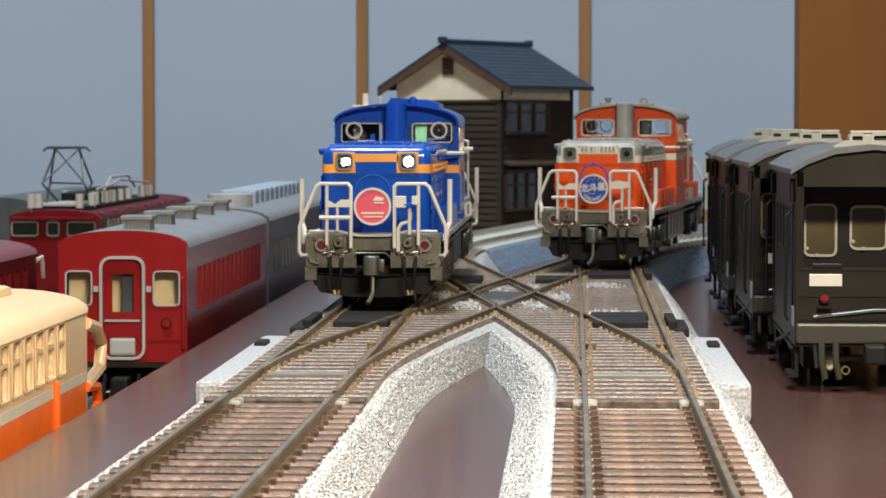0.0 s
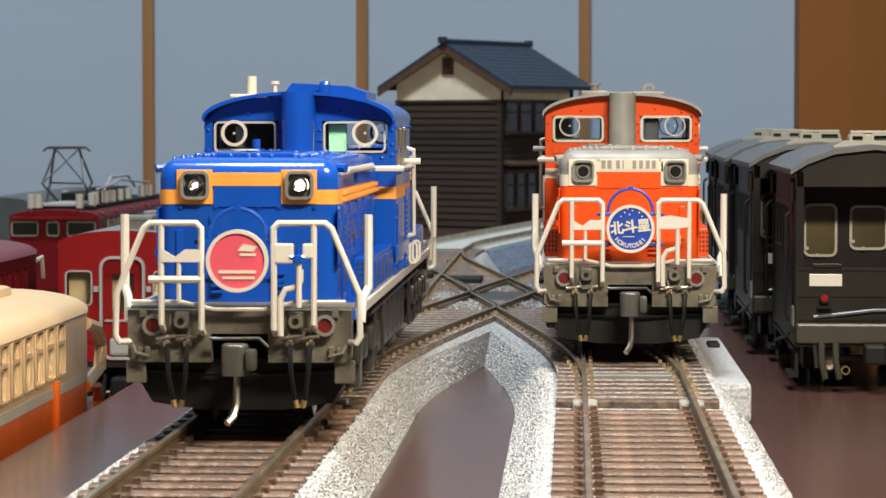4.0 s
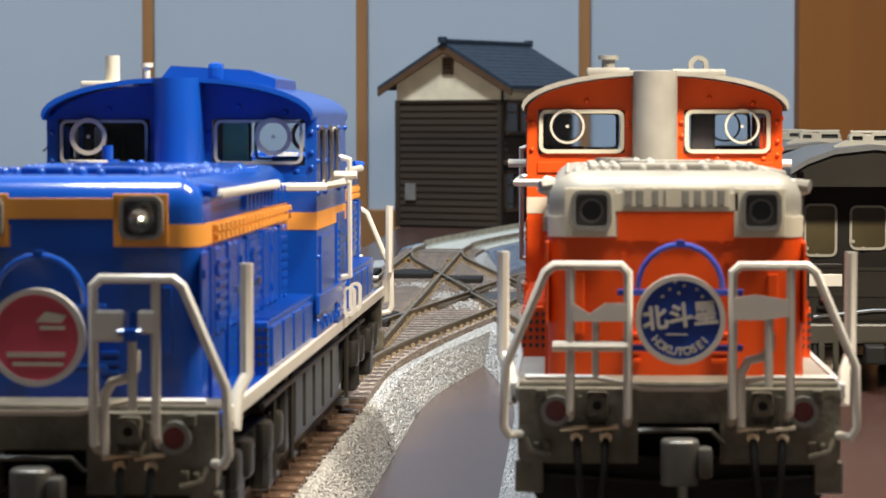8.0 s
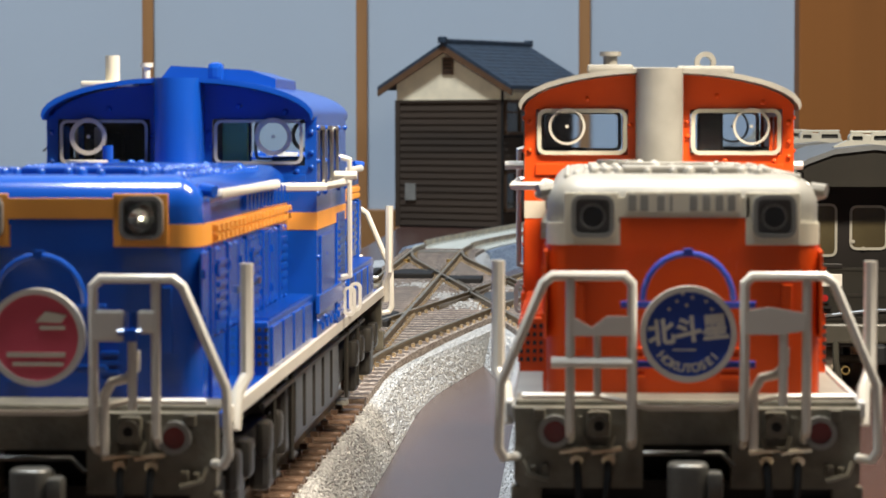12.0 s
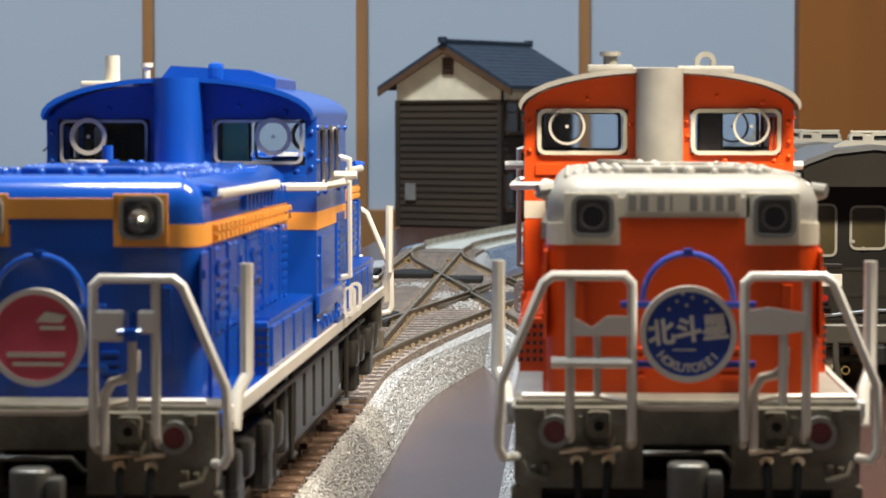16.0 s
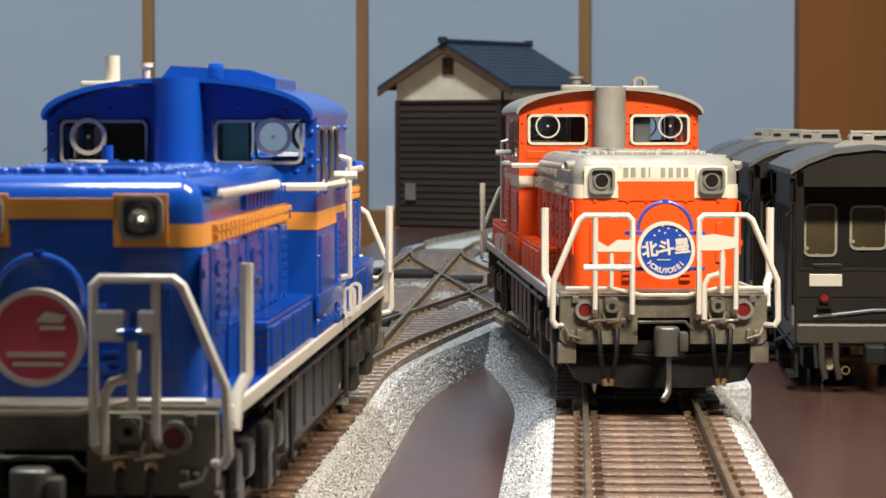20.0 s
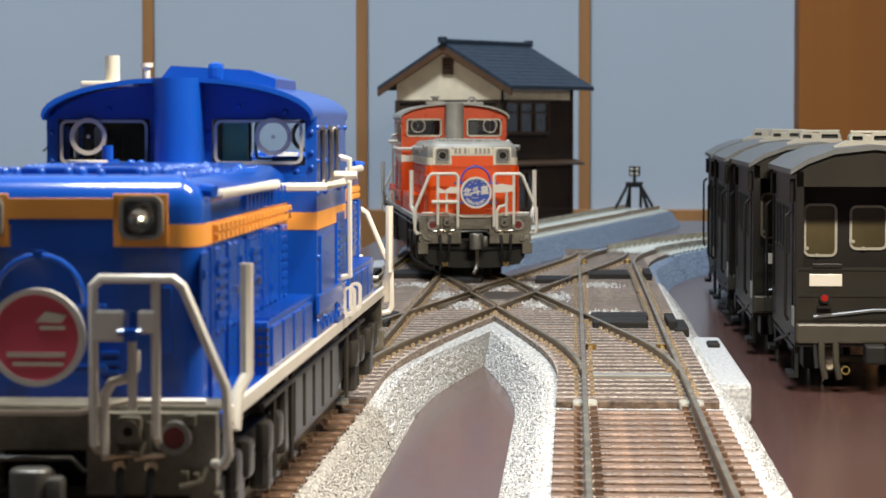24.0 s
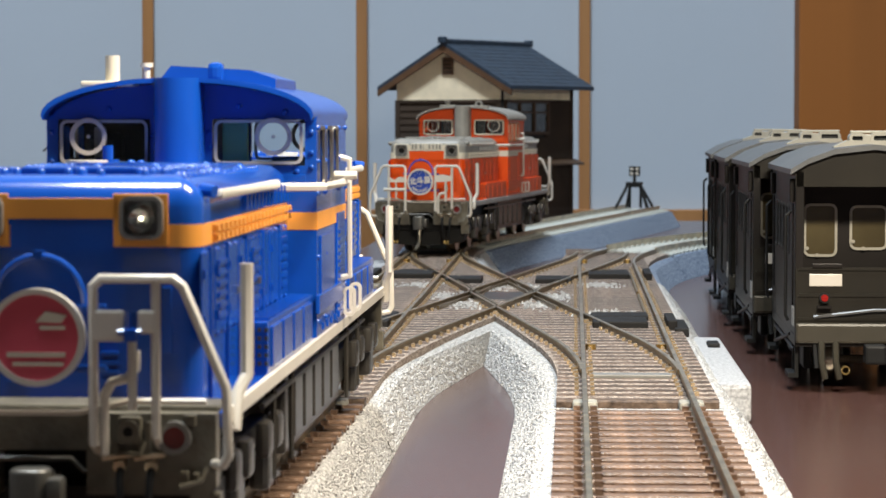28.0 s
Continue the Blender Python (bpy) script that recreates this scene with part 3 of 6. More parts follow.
            tagged(part("rail_clip", g, CLIP, t, "tan rail clips", fix=False), kind="stuff")
    rp = random.Random(3)
    # dark plastic blocks beside the frogs
    for x, s in ((XR, -1), (XL, 1)):
        for a0, a1, ya, yb, zt in ((-3.5, 3.4, 341, 350, 4.8), (5.7, 6.9, 338, 352, 5.2), (-3.6, 3.8, 354, 362, 4.6), (-3.4, 3.4, 449, 459, 4.9), (5.7, 6.9, 446, 462, 5.2), (-12.0, -6.2, 436, 446, 4.8), (-3.4, 3.4, 462, 472, 4.4)):
            e = sorted((x - s * a0, x - s * a1)) if s < 0 else sorted((x + s * -a1, x + s * -a0))
            part("frog_block", Geo().box(e[0], e[1], ya, yb, 4.2, zt + 1.15, 0.2), BROWNP, t, "dark plastic block")
        part("motor_box", Geo().box(x - s * 7.4 - 0.9, x - s * 7.4 + 0.9, 336, 352, 4, 5.5, 0.2), BROWNP, t, "dark plastic block")
    # loose grains of grey grit among the crossing rails
    for px, py, a, b in ((-15.4, 384, 2.6, 9), (-5.4, 384, 2.4, 9), (-12.6, 424, 2.2, 8), (-7.4, 426, 2.4, 9), (-18.6, 402, 2.6, 9), (-2.4, 402, 2.6, 9), (4.0, 366, 3.0, 6), (4.0, 432, 3.0, 6), (-24, 432, 3.0, 6)):
        g = Geo()
        for i in range(130):
            x, y, q, w = px + a * rp.gauss(0, 0.5), py + b * rp.gauss(0, 0.5), rp.uniform(0, 6.28), rp.uniform(0.14, 0.34)
            ring = [(x + w * math.cos(q + k * 1.57), y + w * math.sin(q + k * 1.57), 5.1) for k in range(4)]
            g.add(ring + [(x + rp.uniform(-0.1, 0.1), y + rp.uniform(-0.1, 0.1), 5.2 + w * rp.uniform(0.6, 1.4))], [(0, 1, 4), (1, 2, 4), (2, 3, 4), (3, 0, 4)])
        tagged(part("grit", g, BALLAST, t, "loose pale grit", fix=False), kind="stuff")
    part("frog_plate", Geo().box((XL + XR) / 2 - 3.0, (XL + XR) / 2 + 3.0, 396, 414, 4.3, 5.2, 0.2), UNDER, t, "dark diamond frog plate")


crossover()


def canted(name, pts, label, cant, ties=True):
    """Curved concrete-sleeper track with its outer, left rail raised."""
    t = thing(name, label, "model track", "track pieces")

    def lift(z, off):
        return z + cant * (1 - (off + 12.5) / 25)
    part("roadbed", sweep(pts, [(-13, 0.02), (-9.5, lift(BTOP, -9.5)), (8.6, lift(BTOP, 8.6)), (11.4, 0.02)]), BALLASTB, t, "pale blue-grey ballast shoulder")
    for s in (-1, 1):
        part("rail", sweep(pts, [(o, lift(z, s * GAUGE)) for o, z in rail_profile(s * GAUGE)]), RAILM, t, "worn metal rail")
    tilt = math.degrees(math.atan2(cant, 25))
    for x, y, a in resample(pts, 3.9):
        o = new("sleeper", CONCTIE)
        o.parent = t
        o.matrix_basis = at(x, y, cant * 0.5, math.degrees(a) - 90) @ pose(0, 0, 0, 0, tilt, 0)
    return t


canted("curved_track", [p for p in LINE_R if p[1] > 541], "curved model track with pale concrete sleepers", 1.0)
canted("curved_track", [p for p in LINE_L if p[1] > 559], "curved model track with pale concrete sleepers", 1.0)


def buffer_stop():
    x, y = LINE_L[-5]
    x1, y1 = LINE_L[-3]
    t = thing("buffer_stop", "black model buffer stop with a white-cross marker", "buffer stop", m=at(x, y, RAIL + 0.4, math.degrees(math.atan2(y1 - y, x1 - x)) - 90) @ Matrix.Diagonal((0.85, 0.85, 0.85, 1)))
    for s in (-1, 1):
        fr = part("rail_frame", Geo().tube([(s * 5.6, -7, -0.4), (s * 1.9, -2, 8), (s * 1.9, 3, 8)], 0.6, 6), BLACK, t)
        part("rail_post", Geo().tube([(s * 1.9, 1, -0.4), (s * 1.9, 1, 8)], 0.5, 6), BLACK, fr)
        part("rail_strut", Geo().tube([(s * 1.9, 2, 7), (s * 4.6, 11, -0.4)], 0.5, 6), BLACK, fr)
    part("beam", Geo().box(-2.7, 2.7, -3.4, -1.6, 6.8, 8.6, 0.3), BLACK, t)
    part("post", Geo().box(-0.5, 0.5, -1, 0, 8.4, 11.2), BLACK, t)
    mk = part("marker", Geo().box(-1.9, 1.9, -0.8, 0.0, 10.6, 14.0, 0.2), BLACK, t, "small black marker board")
    for sx in (-1, 1):
        for sz in (11.5, 13.1):
            part("marker_lens", Geo().ring((sx * 0.9, -1.0, sz), "y", 0.01, 0.55, 0.2, 10), WHITE, mk, "white marker disc")


buffer_stop()


# ---- diesel locomotives ----
def text_part(name, words, size, material, parent, m, bold=0.0):
    cu = bpy.data.curves.new(name, "FONT")
    cu.body, cu.size, cu.align_x, cu.align_y, cu.extrude, cu.offset = words, size * MM, "CENTER", "CENTER", 0.04 * MM, bold * MM
    tmp = bpy.data.objects.new(name, cu)
    scene.collection.objects.link(tmp)
    me = bpy.data.meshes.new_from_object(tmp.evaluated_get(bpy.context.evaluated_depsgraph_get()))
    bpy.data.objects.remove(tmp)
    me.materials.clear()
    me.materials.append(material)
    ob = new(name, me)
    ob.parent = parent
    ob.matrix_basis = m
    return ob


def handrails(t, e, C):
    """Rails at one end; e: -1 the front, 1 the rear."""
    y = e * 57.6
    yb = e * 55.6
    for s in (-1, 1):
        g = Geo()
        g.tube([(s * 2.9, yb, 7.4), (s * 2.9, y, 8.2), (s * 2.9, y, 16.2), (s * 3.3, y, 16.6), (s * 7.0, y, 16.6), (s * 7.5, y, 16.2), (s * 9.7, y, 11.0), (s * 9.8, y, 7.6), (s * 9.5, y, 7.1), (s * 8.6, yb, 7.0)], 0.27, 8)
        part("end_handrail", g, WHITE, t, "white end handrail", True)
        part("rail_post", Geo().tube([(s * 6.1, y, 16.5), (s * 6.1, y, 8.6), (s * 6.1, yb, 7.6)], 0.25, 8), WHITE, t, "", True)
        part("corner_post", Geo().tube([(s * 10.0, e * 51.6, 17.1), (s * 10.0, e * 51.6, 11.2), (s * 9.6, e * 52.4, 10.3), (s * 9.5, e * 53.0, 8.4)], 0.36, 8), WHITE, t, "white corner handrail post", True)
        part("rail_foot", Geo().box(s * 8.5 - 0.4, s * 8.5 + 0.4, min(yb, yb - e * 0.6), max(yb, yb - e * 0.6) + 0.3, 6.3, 8.0, 0.2), WHITE, t)
    part("step_bar", Geo().tube([(e * 7.1, y, 12.1), (e * 2.9, y, 12.1)], 0.3, 8).tube([(e * 4.7, y, 14), (e * 4.7, y, 10.4)], 0.2, 6), WHITE, t, "", True)
    part("step_plate", Geo().prism([(e * 6.0, 13.5), (e * 6.0, 14.5), (e * 5.0, 13.9), (e * 4.2, 14.5), (e * 2.9, 14.5), (e * 2.9, 13.5)], "y", y - 0.25, y + 0.25), WHITE, t, "white step plate")
    if C["kind"] == "blue":
        q = sorted((-e * 2.9, -e * 4.5))
        part("step_plate", Geo().box(q[0], q[1], y - 0.25, y + 0.25, 13.4, 15.0, 0.15), WHITE, t, "white square plate")
        q = sorted((-e * 5.2, -e * 6.1))
        part("step_plate", Geo().box(q[0], q[1], y - 0.25, y + 0.25, 13.8, 15.0, 0.15), WHITE, t, "white square plate")
        part("lamp_socket", Geo().tube([(-e * 4.85, y, 13.6), (-e * 4.85, y, 14.9)], 0.22, 8).tube([(-e * 4.2, y - 0.2, 13.9), (-e * 5.4, y - 0.2, 13.9)], 0.17, 6).box(-e * 4.85 - 0.35, -e * 4.85 + 0.35, y - 0.4, y + 0.2, 13.4, 14.1, 0.12), C["body"], t, "small blue lamp socket")
    else:
        part("step_plate", Geo().prism([(-e * 2.9, 13.6), (-e * 2.9, 14.8), (-e * 4.2, 15.0), (-e * 6.0, 14.7), (-e * 6.0, 13.8), (-e * 4.6, 13.6)], "y", y - 0.25, y + 0.25), WHITE, t, "white step plate")
    if e < 0:
        part("steam_pipe", Geo().tube([(3.4, y + 0.3, 7.6), (3.4, y + 0.3, 10.6), (3.8, y + 0.3, 11.3), (4.6, y + 0.3, 11.5), (5.0, y + 0.3, 12.0), (5.0, y + 0.3, 12.9)], 0.26, 8), WHITE, t, "pale bent steam pipe", True)
    part("step_bar", Geo().tube([(-e * 4.9, y, 13.8), (-e * 4.9, y, 9.9)], 0.24, 8), WHITE, t, "", True)
    part("deck_chain", Geo().tube([(-8.6, y - e * 0.6, 10.3), (-4.6, y - e * 0.6, 10.3), (-2.0, y - e * 0.6, 9.7), (2.0, y - e * 0.6, 9.7), (4.6, y - e * 0.6, 10.3), (8.6, y - e * 0.6, 10.3)], 0.17, 6), WHITE, t, "pale deck chain")


def end_beam(t, e, lit):
    y0, y1 = (e * 56.4, e * 54.9) if e < 0 else (e * 54.9, e * 56.4)
    g = Geo().prism([(-9.0, 5.8), (-8.6, 5.4), (-2.3, 5.4), (-2.3, 7.7), (2.3, 7.7), (2.3, 5.4), (8.6, 5.4), (9.0, 5.8), (9.0, 9.6), (-9.0, 9.6)], "y", y0, y1)
    part("buffer_beam", g, BEAM, t, "weathered grey buffer beam")
    part("beam_top", Geo().box(-9.0, 9.0, min(e * 55.0, e * 51), max(e * 55.0, e * 51), 9.0, 9.9, 0.15), BEAM, t)
    for s in (-1, 1):
        x = s * 6.9
        yo = e * 56.4
        lamp = part("tail_light", Geo().ring((x, yo - (0.6 if e < 0 else 0), 8.4), "y", 0.6, 0.86, 0.6, 16), HLFRAME, t, "round tail light in a pale surround", True)
        part("lens", Geo().ring((x, yo - (0.45 if e < 0 else 0), 8.4), "y", 0.02, 0.63, 0.45, 16), DULLRED, lamp, "dark red lens")
        part("step_flap", Geo().box(s * 8.4 - 0.8, s * 8.4 + 0.8, y0 + 0.2, y1 - 0.2, 3.7, 5.5, 0.12), BEAM, t)
        jb = Geo().box(s * 4.6 - 0.62, s * 4.6 + 0.62, yo - 0.5, yo + 0.5, 8.1, 9.5, 0.25)
        jb.ring((s * 4.6, yo + e * 0.75 - 0.2, 8.75), "y", 0.28, 0.58, 0.4, 14)
        jb.tube([(s * 4.6 - 0.75, yo + e * 0.35, 8.2), (s * 4.6 - 0.55, yo + e * 0.5, 7.55), (s * 4.6 + 0.55, yo + e * 0.5, 7.55), (s * 4.6 + 0.75, yo + e * 0.35, 8.2)], 0.16, 6)
        jb.box(s * 5.55 - 0.1, s * 5.55 + 0.1, yo - 0.3, yo + 0.3, 7.2, 9.2)
        socket = part("jumper_socket", jb, BEAM, t, "grey jumper socket", True)
        part("socket_cap", Geo().ring((s * 4.6, yo + e * 0.9 - 0.1, 8.75), "y", 0.02, 0.26, 0.2, 12), BLACK, socket)
        part("beam_bolt", Geo().box(s * 7.4 - 0.22, s * 7.4 + 0.22, yo - 0.35, yo + 0.35, 6.0, 6.7, 0.1).box(s * 8.0 - 0.16, s * 8.0 + 0.16, yo - 0.35, yo + 0.35, 6.0, 6.6, 0.08).box(s * 7.7 - 0.3, s * 7.7 + 0.3, yo - 0.4, yo + 0.4, 9.0, 9.6, 0.1), BEAM, t)
        part("beam_pipe", Geo().tube([(s * 8.6, yo + e * 0.3, 6.9), (s * 8.3, yo + e * 0.5, 6.2), (s * 7.2, yo + e * 0.5, 5.9)], 0.14, 6), BEAM, t, "", True)
        for hx, dx in ((5.75, 0.5), (4.1, -0.45)):
            part("brake_hose", Geo().tube([(s * hx, e * 56.6, 7.1), (s * (hx - dx * 0.1), e * 57.3, 6.2), (s * (hx - dx * 0.3), e * 57.4, 4.6), (s * (hx - dx * 0.7), e * 57.1, 3.2), (s * (hx - dx * 1.0), e * 56.8, 2.2)], 0.22, 6), BLACK, t, "hanging black brake hose", True)
            part("hose_end", Geo().tube([(s * (hx - dx), e * 56.9, 2.4), (s * (hx - dx * 1.3), e * 57.0, 1.8)], 0.24, 8), BRASSD, t, "brass hose end", True)
            cock = Geo().tube([(s * hx, e * 56.3, 7.3), (s * hx, e * 57.0, 6.9)], 0.36, 8)
            cock.tube([(s * hx - 0.9, e * 56.9, 7.35), (s * hx + 0.7, e * 56.9, 7.55)], 0.15, 6)
            part("hose_cock", cock, STEEL, t, "bright metal hose cock", True)
    cp = part("coupler", Geo().box(-0.8, 0.8, min(e * 55, e * 58.6), max(e * 55, e * 58.6), 4.9, 6.6, 0.3).domed(-1.1, 1.0, min(e * 58.0, e * 60.0), max(e * 58.0, e * 60.0), 4.6, 7.1, 0.7, 0.25), STEELG, t, "dull grey knuckle coupler", True)
    part("knuckle", Geo().box(0.9, 1.7, min(e * 58.6, e * 60.2), max(e * 58.6, e * 60.2), 5.0, 6.7, 0.25), STEELG, cp, "", True)
    part("uncoupling_lever", Geo().tube([(-2.3, e * 57.2, 7.35), (1.7, e * 57.4, 7.4), (2.4, e * 57.4, 6.7)], 0.15, 6), STEELG, cp, "grey uncoupling lever", True)
    part("coupler_pin", Geo().tube([(0.1, e * 59.0, 4.8), (0.1, e * 59.2, 2.4), (-0.1, e * 59.8, 1.4), (-0.5, e * 60.4, 0.9)], 0.3, 8), STEEL, cp, "bright metal coupler pin", True)
    pl = Geo().prism([(-8.6, 5.6), (8.6, 5.6), (8.6, 4.2), (7.3, 2.0), (3.2, 1.4), (-3.2, 1.4), (-7.3, 2.0), (-8.6, 4.2)], "y", min(e * 54.6, e * 50), max(e * 54.6, e * 50))
    pl.tube([(-7.6, e * 54.8, 4.6), (0, e * 55.2, 4.2), (7.6, e * 54.8, 4.6)], 0.16, 6)
    part("snow_plough", pl, BLACK, t, "black skirt below the beam")


def dome(g, x, y, z, r):
    """A small rounded bolt head standing on z."""
    vs, fs, n = [], [], 8
    for zz, rr in ((-0.5, 1.0), (0.35, 0.92), (0.75, 0.6)):
        vs += [(x + r * rr * math.cos(2 * math.pi * k / n), y + r * rr * math.sin(2 * math.pi * k / n), z + r * zz) for k in range(n)]
    vs.append((x, y, z + r * 0.95))
    for i in (0, 1):
        fs += [(i * n + k, i * n + (k + 1) % n, (i + 1) * n + (k + 1) % n, (i + 1) * n + k) for k in range(n)]
    fs += [(2 * n + k, 2 * n + (k + 1) % n, 3 * n) for k in range(n)]
    g.add(vs, fs)


def bowl(parent, x, y, z, glow, words, f=0.30, r=0.78):
    """A small headlight: a filament in the focus of a polished paraboloid that faces the track ahead."""
    g, n, m = Geo(), 24, 9
    for i in range(m):
        q = r * (i + 0.15) / (m - 0.85)
        g.v += [(x + q * math.cos(2 * math.pi * k / n), y - q * q / (4 * f), z + q * math.sin(2 * math.pi * k / n)) for k in range(n)]
    g.f = [(i * n + k, i * n + (k + 1) % n, (i + 1) * n + (k + 1) % n, (i + 1) * n + k) for i in range(m - 1) for k in range(n)] + [tuple(range(n))]
    part("reflector_bowl", g, MIRROR, parent, "polished round reflector", True, fix=False).data.polygons.foreach_set("use_smooth", [True] * len(g.f))
    b = Geo()
    dome(b, 0, 0, 0, 0.043)
    b2 = Geo().add([(x + p, y - f - c, z + q) for p, q, c in b.v] + [(x + p, y - f + c, z + q) for p, q, c in b.v], b.f + [tuple(i + len(b.v) for i in fc) for fc in b.f])
    part("filament", b2, glow, parent, words, True)


def hood(t, e, C):
    ya, yb = (-50.6, -7.5) if e < 0 else (14.3, 50.6)
    body = part("hood", Geo().domed(-7.4, 7.4, ya, yb, 9.5, 17.95, 1.2), C["body"], t, "", True)
    part("stripe", Geo().domed(-7.43, 7.43, ya - 0.03, yb + 0.03, 17.9, 19.1, 1.23), C["band"], body, C["bandlabel"], True)
    part("hood_top", Geo().domed(-7.4, 7.4, ya, yb, 19.05, 21.7, 1.9 if C["kind"] == "orange" else 1.2, 1.7), C["top"], body, C["toplabel"], True)
    part("top_panel", Geo().box(-5.0, 5.0, (ya + 12 if e < 0 else ya + 6), (yb - 6 if e < 0 else yb - 12), 21.5, 21.9, 0.15), C["top"], body, "", True)
    yf = e * 50.62
    lo, hi = (yf - 0.12, yf) if e < 0 else (yf, yf + 0.12)
    hx = C["hx"]
    part("front_panel", Geo().box(-hx + 1.5, hx - 1.5, lo + 0.02, hi + 0.02, 17.7, 19.4), C["body"], body)
    part("front_stripe", Geo().box(-hx + 1.3, hx - 1.3, lo, hi, 19.4, 20.5, 0.03), C["band"], body, C["bandlabel"])
    for s in (-1, 1):
        part("stripe_corner", Geo().box(s * hx - 1.55, s * hx + 1.4, lo, hi, 17.92, 20.75, 0.05), C["band"], body)
        hl = part("headlight", Geo().bezel("y", lo - (0.5 if e < 0 else 0), 0.62, s * hx - 0.92, s * hx + 0.92, 18.55, 20.4, 0.24, 0.3), C["hlframe"], body, "square headlight surround", True)
        part("reflector", Geo().box(s * hx - 1.0, s * hx + 1.0, lo - 0.015 if e < 0 else hi - 0.06, lo + 0.06 if e < 0 else hi + 0.015, 18.5, 20.5), C["hlin"], hl)
        if C["kind"] == "blue" and e < 0:
            bowl(hl, s * hx, lo - 0.02, 19.45, LAMPON, "lit headlight filament")
        else:
            part("lens", Geo().ring((s * hx, lo - 0.12 if e < 0 else hi, 19.45), "y", 0.01, 0.62, 0.12, 18), C["lens"], hl, "round headlight lens", True)
            part("lens_rim", Geo().ring((s * hx, lo - 0.2 if e < 0 else hi, 19.45), "y", 0.58, 0.72, 0.2, 18), HLFRAME, hl, "", True)
    nb = [(-2.75, 0.45), (-2.1, 0.45), (-1.2, 0.4), (-0.65, 0.15), (0.55, 0.42), (1.25, 0.42), (1.95, 0.42), (2.6, 0.42)]
    if C["kind"] == "orange":
        part("number_plate", Geo().box(-3.1, 3.1, lo - 0.03 if e < 0 else lo, hi if e < 0 else hi + 0.03, 19.6, 20.8, 0.05), CREAM, body, "pale plate behind the number bars")
    for x, w in (nb if C["kind"] == "orange" else ()):
        part("number_bar", Geo().box(x - w / 2, x + w / 2, lo - 0.06 if e < 0 else lo, hi if e < 0 else hi + 0.06, 19.75, 20.65, 0.04), ROOFGREY if C["kind"] == "orange" else C["band"], body, "raised unreadable number bar")
    rv = Geo()
    for x in (-2.6, -0.9, 0.9, 2.6, -5.5, 5.5):
        rv.box(x - 0.13, x + 0.13, lo, hi, 17.55, 17.85)
    for x in (-3.0, 3.0):
        rv.box(x - 0.12, x + 0.12, lo, hi, 16.4, 17.0)
    part("rivet_strip", rv, C["body"], body)
    for s in (-1, 1):
        for k in range(4):
            part("front_louvre", Geo().box(s * 2.55 - 0.5, s * 2.55 + 0.5, lo - 0.25 if e < 0 else lo, hi if e < 0 else hi + 0.25, 10.6 + k * 0.5, 10.85 + k * 0.5, 0.04), C["body"], body)
        part("front_hinge", Geo().box(s * 5.6 - 0.3, s * 5.6 + 0.3, lo - 0.05 if e < 0 else lo, hi if e < 0 else hi + 0.05, 12.2, 15.8, 0.08), C["body"], body)
    # doors, hinges and grilles along both sides
    for s in (-1, 1):
        k = 0
        for y in np.arange(48.5, 12 if e < 0 else 18, -5.2):
            yy = e * y
            d = part("side_door", Geo().box(min(s * 7.38, s * 7.52), max(s * 7.38, s * 7.52), yy - 2.3, yy + 2.3, 12.9, 17.6, 0.05), C["body"], body)
            for z in (13.7, 16.2):
                part("hinge", Geo().box(min(s * 7.5, s * 7.68), max(s * 7.5, s * 7.68), yy - 2.2, yy - 1.8, z, z + 0.5), C["body"], d)
            if k % 3 == 1:
                for z in np.arange(13.6, 17.0, 0.6):
                    part("louvre", Geo().box(min(s * 7.5, s * 7.64), max(s * 7.5, s * 7.64), yy - 1.3, yy + 1.9, z, z + 0.3), C["body"], d)
            k += 1
        for y in (14.5, 23.5, 32.0, 40.5, 47.5):
            part("panel_rib", Geo().box(min(s * 7.38, s * 7.62), max(s * 7.38, s * 7.62), e * y - 0.18, e * y + 0.18, 9.6, 17.8, 0.05), C["body"], body)
        part("latch", Geo().box(min(s * 7.5, s * 7.75), max(s * 7.5, s * 7.75), e * 36 - 0.5, e * 36 + 0.5, 14.6, 15.0).box(min(s * 7.5, s * 7.75), max(s * 7.5, s * 7.75), e * 27 - 0.5, e * 27 + 0.5, 14.6, 15.0), STEEL, body)
        for y in np.arange(9.5 if e < 0 else 16, 47, 1.9):
            part("grille_slat", Geo().box(min(s * 7.4, s * 7.76), max(s * 7.4, s * 7.76), e * y - 0.5, e * y + 0.5, 18.05, 18.42).box(min(s * 7.4, s * 7.76), max(s * 7.4, s * 7.76), e * y - 0.5, e * y + 0.5, 18.6, 18.95), C["band"], body)
            if y < 34:
                part("grille_slat", Geo().box(min(s * 7.4, s * 7.66), max(s * 7.4, s * 7.66), e * y - 0.42, e * y + 0.42, 19.3, 20.4), C["top"], body)
        bars = Geo().tube([(s * 7.2, e * 46.5, 20.4), (s * 7.9, e * 46.5, 20.6), (s * 7.9, e * 19, 20.6), (s * 7.2, e * 19, 20.4)], 0.3, 8)
        part("top_handrail", bars, WHITE, t, "white hood handrail", True)
        if e < 0:
            part("cab_handrail", Geo().tube([(s * 7.3, e * 11.5, 20.2), (s * 10.1, e * 10.2, 20.2), (s * 10.1, 8.0, 20.2), (s * 9.3, 8.0, 20.2)], 0.3, 6), WHITE, t, "", True)
        part("horn_pipe", Geo().tube([(s * 7.1, e * 48, 20.9), (s * 7.9, e * 48.4, 20.8)], 0.36, 8), C["top"], body)
    rs = Geo()
